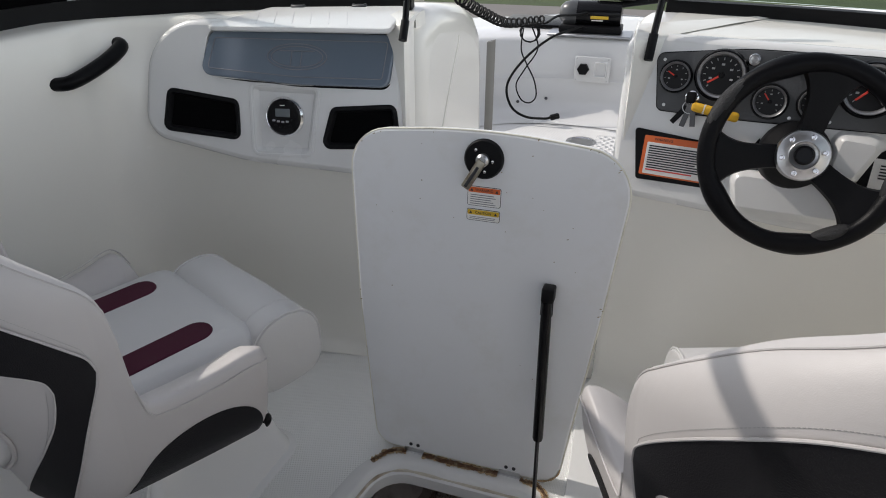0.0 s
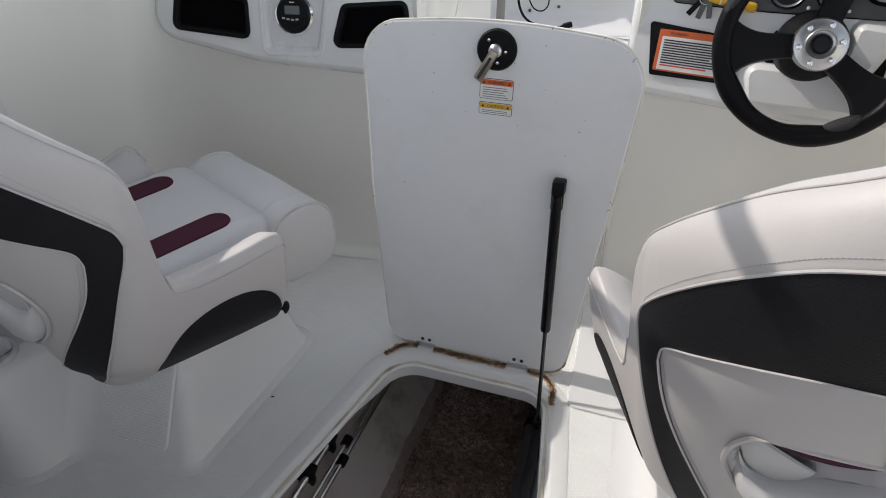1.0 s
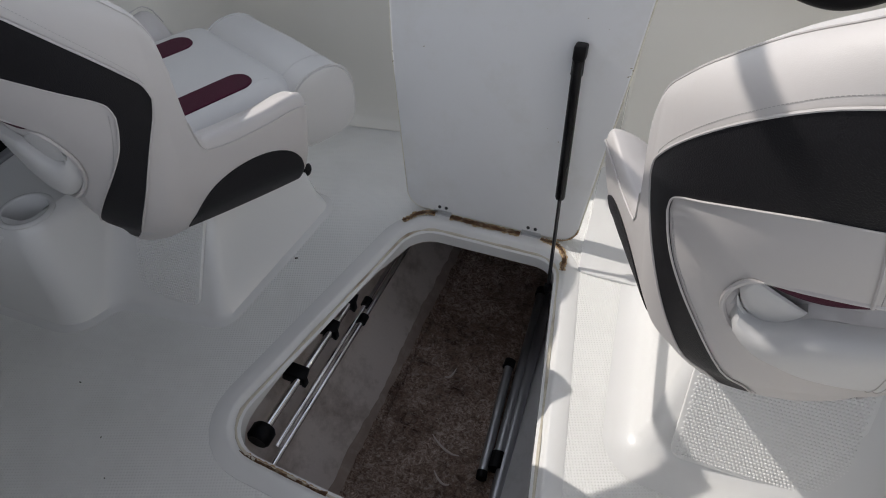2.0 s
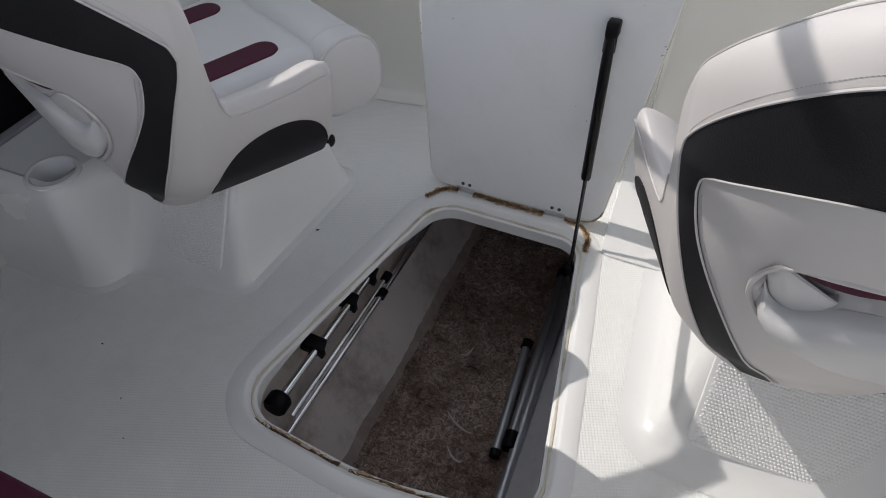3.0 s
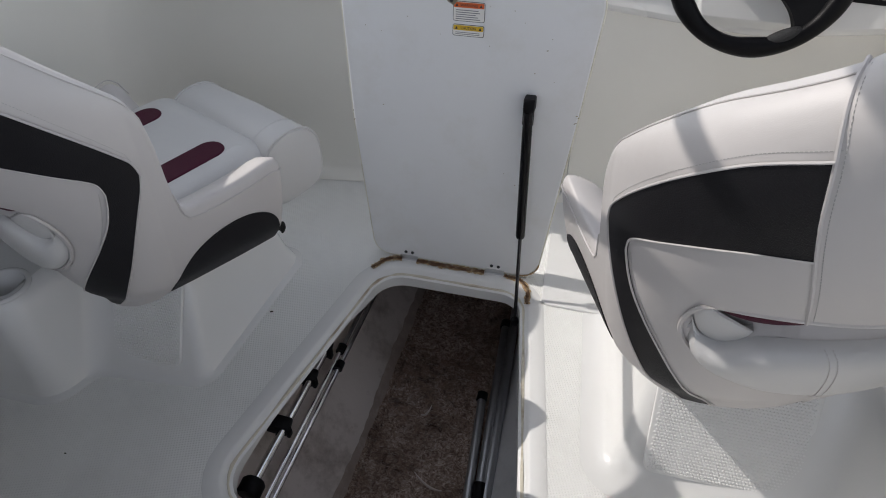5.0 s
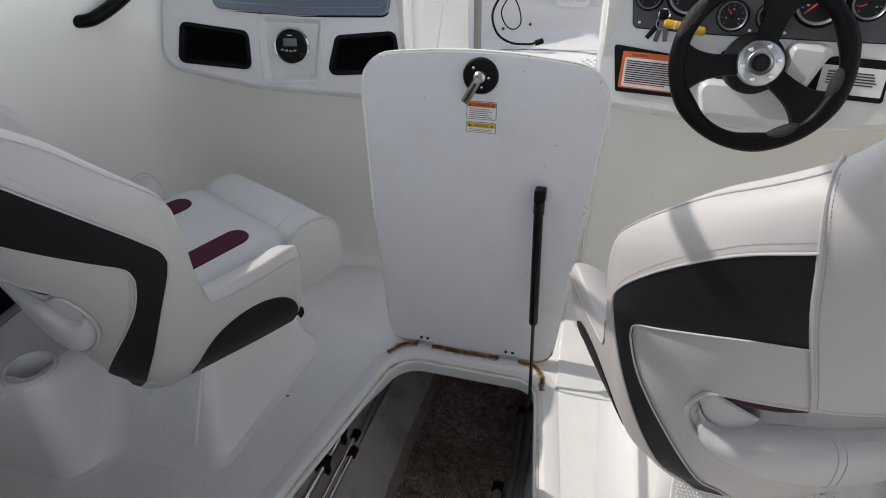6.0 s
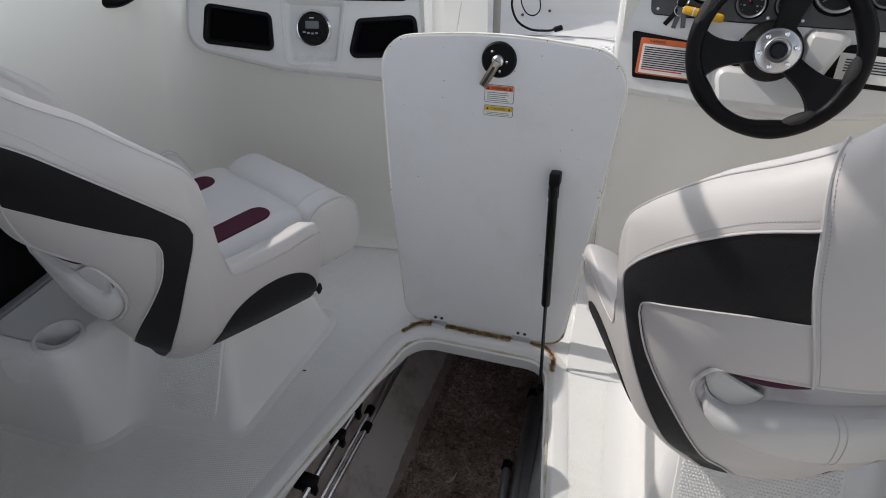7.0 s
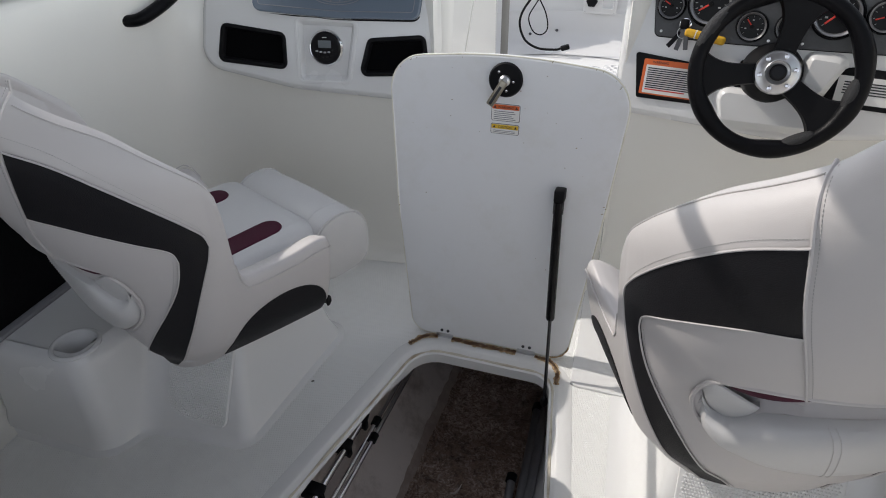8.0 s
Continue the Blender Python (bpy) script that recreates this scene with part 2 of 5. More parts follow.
def wall_sheet(s):
    pts = smooth_path([(x, y, 0) for x, y in liner_plan(s)], 6)
    rings = []
    for i, p in enumerate(pts):
        a, b = pts[max(0, i - 1)], pts[min(len(pts) - 1, i + 1)]
        d = (b - a).normalized()
        nrm = Vector((-d.y, d.x, 0)) * s
        w = min(1, max(0, (p.y - 1.14) / 0.11))
        end = 1 if p.y > 1.336 else 0
        lean = 0.07 * w
        # (outward offset, height)
        prof = [(-0.05, 0.002), (-0.02, 0.008), (-0.005, 0.022), (0.0, 0.05), (0.012, 0.25), (0.016, 0.45), (0.005 + 0.004 * w, 0.57), (lean * 0.5, 0.70), (lean, 0.835), (lean + 0.007, 0.850), (lean + 0.018, 0.857), (lean + 0.04, 0.860)]
        deck = [(lean + 0.10 + 0.08 * w, 0.868), (lean + 0.15 + 0.22 * w, 0.872), (lean + 0.16 + 0.23 * w, 0.84)]
        rings.append([(p.x + nrm.x * o * (1 - end), p.y + nrm.y * o * (1 - end) + (o if end else 0) * 0.2, z) for o, z in prof + deck])
    return loft(rings, False, False)


wall_port = tagged(part("wall_port", wall_sheet(1), GEL), "cream gelcoat cockpit side and dash moulding", "wall", kind="structure")
wall_starboard = tagged(part("wall_starboard", wall_sheet(-1), GEL), "cream gelcoat cockpit side and helm moulding", "wall", kind="structure")


def passage_side(s):
    """The console's cheek beside the walk-through: a thick rounded slab."""
    prof = [(1.352, 0.0), (1.352, 0.57), (1.405, 0.79), (1.415, 0.835), (1.45, 0.858), (1.60, 0.868), (1.80, 0.838), (1.90, 0.80), (1.95, 0.755), (1.965, 0.70), (1.965, 0.0)]
    rings = []
    for x, inset in ((-0.225, 0.060), (-0.227, 0.042), (-0.233, 0.026), (-0.243, 0.012), (-0.258, 0.003), (-0.275, 0.0), (-0.33, 0.0)):
        rings.append([(x * s, y + (inset if y < 1.6 else -inset), z - (inset if z > 0.5 else 0)) for y, z in prof])
    return loft(rings, True, True)


cheek = part("wall_passage_port", passage_side(1), GEL)
part("crease", tube(smooth_path([(-0.2255, 1.70, 0.775), (-0.2255, 1.69, 0.752), (-0.2255, 1.639, 0.689), (-0.2255, 1.554, 0.57), (-0.2255, 1.50, 0.47)], 6), 0.0035, 8), GEL, cheek)
tagged(cheek, "glossy cream console cheek beside the walk-through", "console side", kind="structure")
tagged(part("wall_passage_starboard", passage_side(-1), WHITE), "glossy white console cheek beside the walk-through", "console side", kind="structure")

# bow well
bow_floor = tagged(part("floor_bow", slab([(0.93, 1.36), (0.92, 1.6), (0.78, 2.05), (0.53, 2.46), (0.21, 2.64), (-0.21, 2.64), (-0.53, 2.46), (-0.78, 2.05), (-0.92, 1.6), (-0.93, 1.36)], 0.26, 0.30, 0.003), TREAD), "raised white bow platform with moulded tread", "floor", kind="structure")
tagged(part("wall_step", rbox(0.50, 0.03, 0.27, 0.004, 1, pose(0, 1.37, 0.135)), GEL), "cream riser up to the bow platform", "step", kind="structure")
bow_pts = smooth_path([(-0.86, 1.55, 0), (-0.74, 2.0, 0), (-0.5, 2.42, 0), (-0.2, 2.6, 0), (0.2, 2.6, 0), (0.5, 2.42, 0), (0.74, 2.0, 0), (0.86, 1.55, 0)], 6)
bow_rings = []
for i, p in enumerate(bow_pts):
    d = (bow_pts[min(len(bow_pts) - 1, i + 1)] - bow_pts[max(0, i - 1)]).normalized()
    nrm = Vector((-d.y, d.x, 0))
    bow_rings.append([(p.x + nrm.x * o, p.y + nrm.y * o, z) for o, z in
                      [(-0.16, 0.303), (-0.09, 0.309), (-0.04, 0.328), (-0.012, 0.365), (0, 0.42), (0.004, 0.432), (0.004, 0.438), (0.008, 0.442), (0.014, 0.46), (0.02, 0.575), (0.028, 0.588), (0.045, 0.594), (0.35, 0.615), (0.40, 0.58), (0.40, 0.1)]])
tagged(part("wall_bow", loft(bow_rings, False, False), WHITE), "white moulded bow well wall with a rounded coaming", "wall", kind="structure")


# seat boxes, moulded up from the floor
LEDGE_IN = {1: 0.675, -1: 0.775}   # how far inboard the cup ledge reaches on each side
CUP_AT = {1: (-0.768, 0.479), -1: (0.85, 0.485)}


def seat_box(s):
    """A box with a sloping aft face under the seat and a cup ledge towards the side."""
    xl = LEDGE_IN[s]
    low = round_poly([(-1.0, 0.40, 0.02), (-xl - 0.03, 0.405, 0.06), (-xl + 0.005, 0.500, 0.06), (-0.425, 0.525, 0.028), (-0.392, 0.93, 0.035), (-1.0, 0.98, 0.02)], 7)
    high = round_poly([(-1.0, 0.422, 0.02), (-xl - 0.045, 0.428, 0.05), (-xl - 0.015, 0.64, 0.05), (-0.480, 0.65, 0.025), (-0.445, 0.90, 0.03), (-1.0, 0.95, 0.02)], 7)
    rings = []
    flange = 1.0 if s < 0 else 0.45
    for z, f, d in ((0.0015 if s < 0 else -0.001, 0, 0.060 * flange), (0.0025, 0, 0.040 * flange), (0.006, 0.0, 0.020 * flange), (0.016, 0.03, 0.006), (0.045, 0.16, 0.0), (0.12, 0.5, 0.0), (0.195, 0.83, 0.0), (0.222, 0.95, -0.003), (0.238, 1.0, -0.010), (0.245, 1.0, -0.024)):
        ringp = [(a[0] + (b[0] - a[0]) * f, a[1] + (b[1] - a[1]) * f) for a, b in zip(low, high)]
        rings.append([(x, y, z) for x, y in offset_poly(ringp, d)])
    cx, cy = CUP_AT[s]
    if s < 0:
        rings = [[(-x, y, z) for x, y, z in r][::-1] for r in rings]
    bm = loft(rings, True, False)
    loop = [[(x, y) for x, y, _ in rings[-1]], [(cx + 0.043 * math.cos(k * math.tau / 40), cy + 0.043 * math.sin(k * math.tau / 40)) for k in range(40)]]
    es = []
    for pts in loop:
        vs = [bm.verts.new((x, y, 0.2454)) for x, y in pts]
        es += [bm.edges.new((a, b)) for a, b in zip(vs, vs[1:] + vs[:1])]
    bmesh.ops.triangle_fill(bm, edges=es, use_beauty=True)
    return bm


def cup_holder(x, y, z):
    cup = thing("cup_holder", pose(x, y, z), "moulded white cup holder let into the side ledge", "cup holder", "cup holders")
    part("lip", lathe([(0.042, 0.0), (0.0435, 0.002), (0.046, 0.003), (0.050, 0.002), (0.053, -0.001), (0.053, -0.004), (0.042, -0.004)], 40), WHITE, cup)
    bm = lathe([(0.0425, 0.001), (0.0415, -0.004), (0.038, -0.06), (0.032, -0.068), (0.0, -0.069)], 40)
    part("well", bm, WHITE, cup)
    return cup


for s, side in ((1, "port"), (-1, "starboard")):
    box = part("trim_seat_box_" + side, seat_box(s), WHITE)
    tagged(box, "white moulded seat box rising from the cockpit floor", "seat box", kind="structure")
    cup_holder(*CUP_AT[s], 0.246)
    wide = LEDGE_IN[s] - 0.035
    mid = (0.475 + wide) / 2
    half = (wide - 0.475) / 2
    pan = thing("tread_panel", pose(-s * mid, 0.571, 0.110, 59.5, 0, 0), "white pebbled non-skid panel on the seat box", "non-skid panel", "tread panels")
    out = round_poly([(-half, -0.098, 0.02), (half, -0.098, 0.02), (half, 0.135, 0.012), (-half, 0.135, 0.012)], 5)
    part("pad", slab(out, -0.006, 0.0035, 0.002), TREAD_BIG, pan)
    pips = bmesh.new()
    step = 0.0060
    for row in range(-16, 23):
        for col in range(-25, 26):
            x, y = (col + 0.5 * (row % 2)) * step, row * step
            if abs(x) < half - 0.007 and -0.092 < y < 0.131:
                lo = [pips.verts.new((x + 0.0030 * math.cos(k * math.tau / 8), y + 0.0030 * math.sin(k * math.tau / 8), 0.0033)) for k in range(8)]
                hi = [pips.verts.new((x + 0.0016 * math.cos(k * math.tau / 8), y + 0.0016 * math.sin(k * math.tau / 8), 0.0050)) for k in range(8)]
                for k in range(8):
                    pips.faces.new((lo[k], lo[(k + 1) % 8], hi[(k + 1) % 8], hi[k]))
                pips.faces.new(hi)
    tagged(part("studding", pips, TREAD_BIG, pan), kind="stuff")

# dark side pocket behind the port ledge
pocket = thing("side_pocket", pose(-0.954, 0.16, 0.245), "black carpeted side pocket in the cockpit wall", "side pocket")
part("lining", rbox(0.05, 1.10, 0.36, 0.006, 2, pose(-0.015, 0, 0.19)), material("black_carpet", (0.006, 0.006, 0.007), 0.95, var=0.4, scale=60, bump=0.8, bump_scale=350, spec=0.1), pocket)
part("edge_trim", rbox(0.03, 1.13, 0.012, 0.004, 2, pose(0.012, 0, 0.006)), material("grey_trim", (0.28, 0.28, 0.29), 0.5), pocket)

# ---- floor locker under the hatch ----
TAN = material("locker_wall", (0.66, 0.595, 0.56), 0.75, var=0.12, scale=5, dirt=(0.20, 0.15, 0.12), dirt_amount=0.85, dirt_scale=6, bump=0.3, bump_scale=120)
def carpet_material():
    """Matted, soiled pile: broad stains, clumped tufts and pale crossing fibres."""
    m = material("locker_carpet", (0.3, 0.22, 0.17), 0.98, spec=0.1)
    n, l = m.node_tree.nodes, m.node_tree.links
    p = n["Principled BSDF"]
    tc = n.new("ShaderNodeTexCoord")

    def noise(scale, detail, rough, dist=0.0, stretch=None):
        t = n.new("ShaderNodeTexNoise")
        t.inputs["Scale"].default_value, t.inputs["Detail"].default_value, t.inputs["Roughness"].default_value, t.inputs["Distortion"].default_value = scale, detail, rough, dist
        if stretch:
            mp = n.new("ShaderNodeMapping")
            mp.inputs["Rotation"].default_value, mp.inputs["Scale"].default_value = (0, 0, radians(stretch[0])), (1, stretch[1], 1)
            l.new(tc.outputs["Object"], mp.inputs["Vector"])
            l.new(mp.outputs[0], t.inputs["Vector"])
        else:
            l.new(tc.outputs["Object"], t.inputs["Vector"])
        return t

    def ramp(source, stops):
        r = n.new("ShaderNodeValToRGB")
        e = r.color_ramp.elements
        e[0].position, e[0].color = stops[0][0], (*stops[0][1], 1)
        e[1].position, e[1].color = stops[-1][0], (*stops[-1][1], 1)
        for pos, col in stops[1:-1]:
            e.new(pos).color = (*col, 1)
        l.new(source.outputs["Fac"], r.inputs[0])
        return r

    def blend(a, b, fac):
        x = n.new("ShaderNodeMix")
        x.data_type = "RGBA"
        l.new(a, x.inputs[6])
        l.new(b, x.inputs[7])
        l.new(fac, x.inputs[0])
        return x.outputs[2]

    tuft = ramp(noise(60, 9, 0.85, 1.8), FIBRE_RAMP)
    brown = ramp(noise(40, 6, 0.75, 0.8), ((0.38, (0.05, 0.030, 0.022)), (0.62, (0.31, 0.215, 0.17))))
    patch = ramp(noise(5.5, 9, 0.72, 0.6), ((0.42, (0, 0, 0)), (0.60, (1, 1, 1))))
    col = blend(tuft.outputs[0], brown.outputs[0], patch.outputs[0])
    pale = n.new("ShaderNodeRGB")
    pale.outputs[0].default_value = (0.62, 0.55, 0.49, 1)
    for turn in (20, 75, -40):
        hair = ramp(noise(55, 4, 0.65, 1.2, (turn, 6.0)), ((0.62, (0, 0, 0)), (0.68, (0.65, 0.65, 0.65))))
        col = blend(col, pale.outputs[0], hair.outputs[0])
    l.new(col, p.inputs["Base Color"])
    b = n.new("ShaderNodeBump")
    b.inputs["Strength"].default_value, b.inputs["Distance"].default_value = 0.9, 0.004
    l.new(noise(140, 4, 0.7, 1.0).outputs["Fac"], b.inputs["Height"])
    l.new(b.outputs[0], p.inputs["Normal"])
    return m


CARPET = carpet_material()
LGREY = material("locker_grey", (0.66, 0.66, 0.67), 0.6, var=0.15, scale=8, dirt=(0.5, 0.5, 0.5), dirt_amount=0.5, dirt_scale=30)
locker = thing("floor_locker", pose(0, 0, 0), "deep floor locker with soiled brown carpet and tan sides", "storage locker")


def strip(profile, y0, y1, n=8):
    return loft([[(x, y0 + (y1 - y0) * k / n, z) for x, z in profile] for k in range(n + 1)], False, False)


part("port_side", strip([(-0.35, -0.03), (-0.345, -0.06), (-0.325, -0.12), (-0.235, -0.29), (-0.145, -0.385)], 0.18, 1.75), TAN, locker, "tan sloping locker side")
part("carpet", strip([(-0.148, -0.383), (-0.13, -0.388), (0.0, -0.392), (0.16, -0.388), (0.18, -0.383)], 0.18, 1.75), CARPET, locker, "matted dirty brown carpet")
part("starboard_side", strip([(0.17, -0.385), (0.25, -0.30), (0.315, -0.12), (0.33, -0.06), (0.335, -0.03)], 0.18, 1.75), LGREY, locker, "grey locker side")
for y in (0.185, 1.745):
    bm = bmesh.new()
    bm.faces.new([bm.verts.new((x, y, z)) for x, z in [(-0.35, -0.03), (-0.325, -0.12), (-0.165, -0.39), (0.18, -0.39), (0.315, -0.12), (0.335, -0.03)]])
    part("end_wall", bm, TAN, locker)
fr = random.Random(8)
fray, reach = [], 0.01
for k in range(160):
    y = 0.19 + 1.55 * k / 159
    reach = 0.8 * reach + 0.2 * fr.uniform(0.0, 0.022)
    fray.append([(-0.145 - reach * 0.69, y, -0.3825 + reach * 0.73), (-0.144 - reach * 0.34, y, -0.3815 + reach * 0.37), (-0.140, y, -0.3830), (-0.138, y, -0.390)])
part("carpet_fray", loft(fray, False, False), CARPET, locker, "ragged soiled carpet edge")
soil, wide = [], 0.03
for k in range(120):
    y = 0.19 + 1.55 * k / 119
    wide = 0.85 * wide + 0.15 * fr.uniform(0.012, 0.055)
    soil.append([(-0.146 - w * 0.69 * wide + 0.0008, y, -0.3835 + w * 0.73 * wide + 0.0008) for w in (0.0, 0.5, 1.0)] + [(-0.146 - 0.69 * wide - 0.001, y, -0.3835 + 0.73 * wide - 0.002)])
part("soiled_band", loft(soil, False, False), material("soiled_tan", (0.36, 0.29, 0.25), 0.9, var=0.3, scale=20, dirt=(0.55, 0.47, 0.42), dirt_amount=0.7, dirt_scale=25, bump=0.4, bump_scale=200), locker, "brown soiled streak beside the carpet")
seam = tube([(-0.138 + 0.002 * math.sin(k * 1.7), 0.2 + k * 0.05, -0.384) for k in range(30)], 0.004, 6)
part("carpet_edge", seam, CARPET, locker)

for k, (x, y, ln, rot) in enumerate(((0.03, 0.60, 0.085, -22), (0.05, 0.52, 0.05, -25), (-0.03, 0.80, 0.04, 60))):
    scr = tube([(x + ln * (t - 0.5) * math.cos(radians(rot)) + 0.004 * math.sin(3 * t), y + ln * (t - 0.5) * math.sin(radians(rot)) + 0.05 * (t - 0.5) ** 2, -0.3895) for t in [q / 10 for q in range(11)]], [0.0012 + 0.002 * math.sin(math.pi * q / 10) for q in range(11)], 6)
    part("scuff", scr, TAN, locker, "pale scuff in the carpet")
pylon = thing("tow_pole", pose(0, 0, 0), "chrome ski tow pole clipped along the locker side", "tow pole")
part("pole", tube([(-0.262, 0.385, -0.105), (-0.25, 0.765, -0.105)], 0.0095, 14), CHROME, pylon)
knob = part("knob", lathe([(0, -0.018), (0.02, -0.018), (0.025, -0.012), (0.025, 0.012), (0.02, 0.018), (0, 0.018)], 20), BLACK, pylon, "round black end knob")
knob.matrix_basis = pose(-0.263, 0.368, -0.105, 90, 0, 0)
for y in (0.505, 0.64, 0.728):
    x = -0.262 + (y - 0.385) * 0.0316
    clip = part("clip", rbox(0.050, 0.034, 0.032, 0.006, 2, pose(x - 0.012, y + 0.012, -0.104, 0, 18, 8)), BLACK, pylon, "black plastic clip")
    part("jaw", rbox(0.010, 0.016, 0.026, 0.003, 2, pose(x + 0.012, y + 0.004, -0.112)), BLACK, clip)
rods = thing("support_rod", pose(0, 0, 0), "long thin chrome rod lying in the locker", "metal rod", "rods")
part("rod", tube([(-0.238, 0.33, -0.172), (-0.222, 1.06, -0.172)], 0.0065, 12), CHROME, rods)
part("collar", lathe([(0.0, -0.012), (0.011, -0.012), (0.011, 0.012), (0, 0.012)], 14), BLACK, rods, "", pose(-0.229, 0.745, -0.172, 90, 0, 1))
copy_thing(rods, pose(-0.014, 0.05, 0.002))
for x0, y0, x1, y1, r, collar in ((0.140, 0.553, 0.112, 0.88, 0.0115, 0.0), (0.163, 0.585, 0.128, 1.15, 0.0125, 0.004), (0.196, 0.30, 0.145, 1.25, 0.014, 0.0)):
    tb = thing("bimini_tube", pose(0, 0, 0), "grey aluminium tube stowed in the locker", "metal tube", "tubes")
    part("tube", tube([(x0, y0, -0.365), (x1, y1, -0.365)], r, 14), ALU, tb)
    part("end_cap", tube([(x0 + 0.001, y0 - 0.004, -0.365), (x0 - 0.002, y0 + 0.014 + 6 * collar, -0.365)], r + 0.0012 + collar, 14), BLACK, tb)
    part("end_cap", tube([(x1, y1 - 0.02, -0.365), (x1, y1 + 0.004, -0.365)], r + 0.003, 14), BLACK, tb)
# worn sealant and rust along the hinge line and the rim
STAIN = material("rust_stain", (0.42, 0.30, 0.17), 0.85, var=0.25, scale=40, dirt=(0.14, 0.07, 0.03), dirt_amount=0.9, dirt_scale=60, bump=0.4, bump_scale=300)
RUST = material("rusty_sealant", (0.10, 0.05, 0.025), 0.95, var=0.6, scale=60, dirt=(0.45, 0.36, 0.24), dirt_amount=0.9, dirt_scale=45, bump=1.0, bump_scale=300)
BEAD = material("stained_bead", (0.62, 0.58, 0.48), 0.7, var=0.15, scale=25, dirt=(0.22, 0.14, 0.07), dirt_amount=0.95, dirt_scale=9, bump=0.5, bump_scale=300)
bead = thing("sealant_bead", pose(0, 0, 0), "stained sealant bead inside the hatch rim", "sealant")
part("bead", tube([(x, y, -0.0105 + 0.001 * math.sin(i * 2.1)) for i, (x, y) in enumerate(offset_poly(HATCH, 0.0085))], [0.0035 + 0.0012 * math.sin(i * 1.3) * math.sin(i * 0.37) for i in range(len(HATCH))], 6, True), BEAD, bead)
rng = random.Random(4)
for pts, wid in (([(-0.190, 0.930), (-0.175, 0.957), (-0.155, 0.975), (-0.128, 0.982)], 0.006), ([(-0.088, 0.981), (0.0, 0.979), (0.085, 0.981)], 0.007), ([(0.135, 0.980), (0.175, 0.973), (0.198, 0.945), (0.204, 0.90)], 0.005),
                 ([(-0.292, 0.345), (-0.297, 0.318), (-0.280, 0.300), (-0.262, 0.289)], 0.0055), ([(-0.24, 0.286), (-0.13, 0.275), (-0.05, 0.269)], 0.0042), ([(-0.03, 0.268), (0.10, 0.277), (0.22, 0.297)], 0.0036)):
    rust = thing("rust_streak", pose(0, 0, 0.0035 if pts[0][1] > 0.75 else -0.009), "brown rust and old caulk along the hatch hinge", "rust", "rust streaks")
    path = smooth_path([(x, y, 0) for x, y in pts], 34)
    for name, mat, grow, high in (("stain", STAIN, 1.25, 0.0006), ("crust", RUST, 0.8, 0.0026)):
        rings, wl, wr = [], wid, wid
        for i, p in enumerate(path):
            d = (path[min(len(path) - 1, i + 1)] - path[max(0, i - 1)]).normalized()
            side = Vector((-d.y, d.x, 0))
            wl = 0.6 * wl + 0.4 * wid * grow * rng.uniform(0.2, 1.9)
            wr = 0.6 * wr + 0.4 * wid * grow * rng.uniform(0.2, 1.9)
            rings.append([p + side * wl, p + side * wl * 0.4 + Vector((0, 0, high * rng.uniform(0.5, 1.3))), p - side * wr * 0.4 + Vector((0, 0, high * rng.uniform(0.5, 1.3))), p - side * wr, p - Vector((0, 0, 0.002))])
        part(name, loft(rings), mat, rust)

# aft bench; its unseen starboard part is added to darken the bounce on the seat
bench = thing("aft_bench", pose(0, 0, 0), "maroon vinyl aft bench cushion on a white base", "bench")
part("base", rbox(1.55, 0.5, 0.28, 0.02, 3, pose(-0.2, -0.27, 0.142)), GEL, bench)
part("cushion", rbox(1.50, 0.52, 0.09, 0.03, 4, pose(-0.20, -0.27, 0.325)), MAROON, bench)

# outer hull: topsides from the sheer down to the keel, with the side decks
HULL = material("hull_gelcoat", (0.70, 0.70, 0.70), 0.2, var=0.04, scale=2, coat=0.3)
hull_rings = []
for y, half, keel in ((-1.7, 1.17, -0.62), (-0.6, 1.20, -0.62), (0.4, 1.21, -0.62), (1.2, 1.19, -0.61), (1.8, 1.10, -0.56), (2.3, 0.94, -0.46), (2.7, 0.72, -0.30), (3.0, 0.46, -0.08), (3.2, 0.20, 0.20), (3.26, 0.05, 0.40)):
    sheer = 0.862 if y < 1.5 else 0.862 - (min(y, 2.3) - 1.5) * 0.34
    sheer = max(sheer, 0.588)
    ringp = [(-half + 0.02, y, sheer), (-half, y, sheer - 0.03), (-half * 0.97, y, 0.25 * sheer + 0.2), (-half * 0.86, y, min(-0.18, keel + 0.40) if y < 2.8 else (keel + sheer) / 2), (-half * 0.03, y, keel)]
    hull_rings.append(ringp + [(-x, yy, z) for x, yy, z in ringp[::-1]])
tagged(part("wall_hull", loft(hull_rings, False, False), HULL), "white fibreglass hull topsides", "hull", kind="structure")
tagged(part("wall_transom", rbox(2.30, 0.06, 1.3, 0.01, 2, pose(0, -1.66, 0.2)), HULL), "white transom closing the cockpit aft", "transom", kind="structure")
deck_rings = []
for y, inn, out in ((1.5, 0.98, 1.13), (1.9, 0.93, 1.05), (2.3, 0.80, 0.92), (2.6, 0.60, 0.77), (2.85, 0.35, 0.58), (3.05, 0.10, 0.40), (3.2, 0.02, 0.17)):
    z = max(0.862 - (min(y, 2.3) - 1.5) * 0.34, 0.588) - 0.002
    deck_rings.append([(-out, y, z), (-inn, y, z), (-inn, y, z - 0.02), (-out, y, z - 0.02)])
for s in (1, -1):
    tagged(part("trim_foredeck_" + ("port" if s > 0 else "starboard"), loft([[(s * x, y, z) for x, y, z in r] for r in deck_rings]), WHITE), "white foredeck edge moulding", "deck", kind="structure")

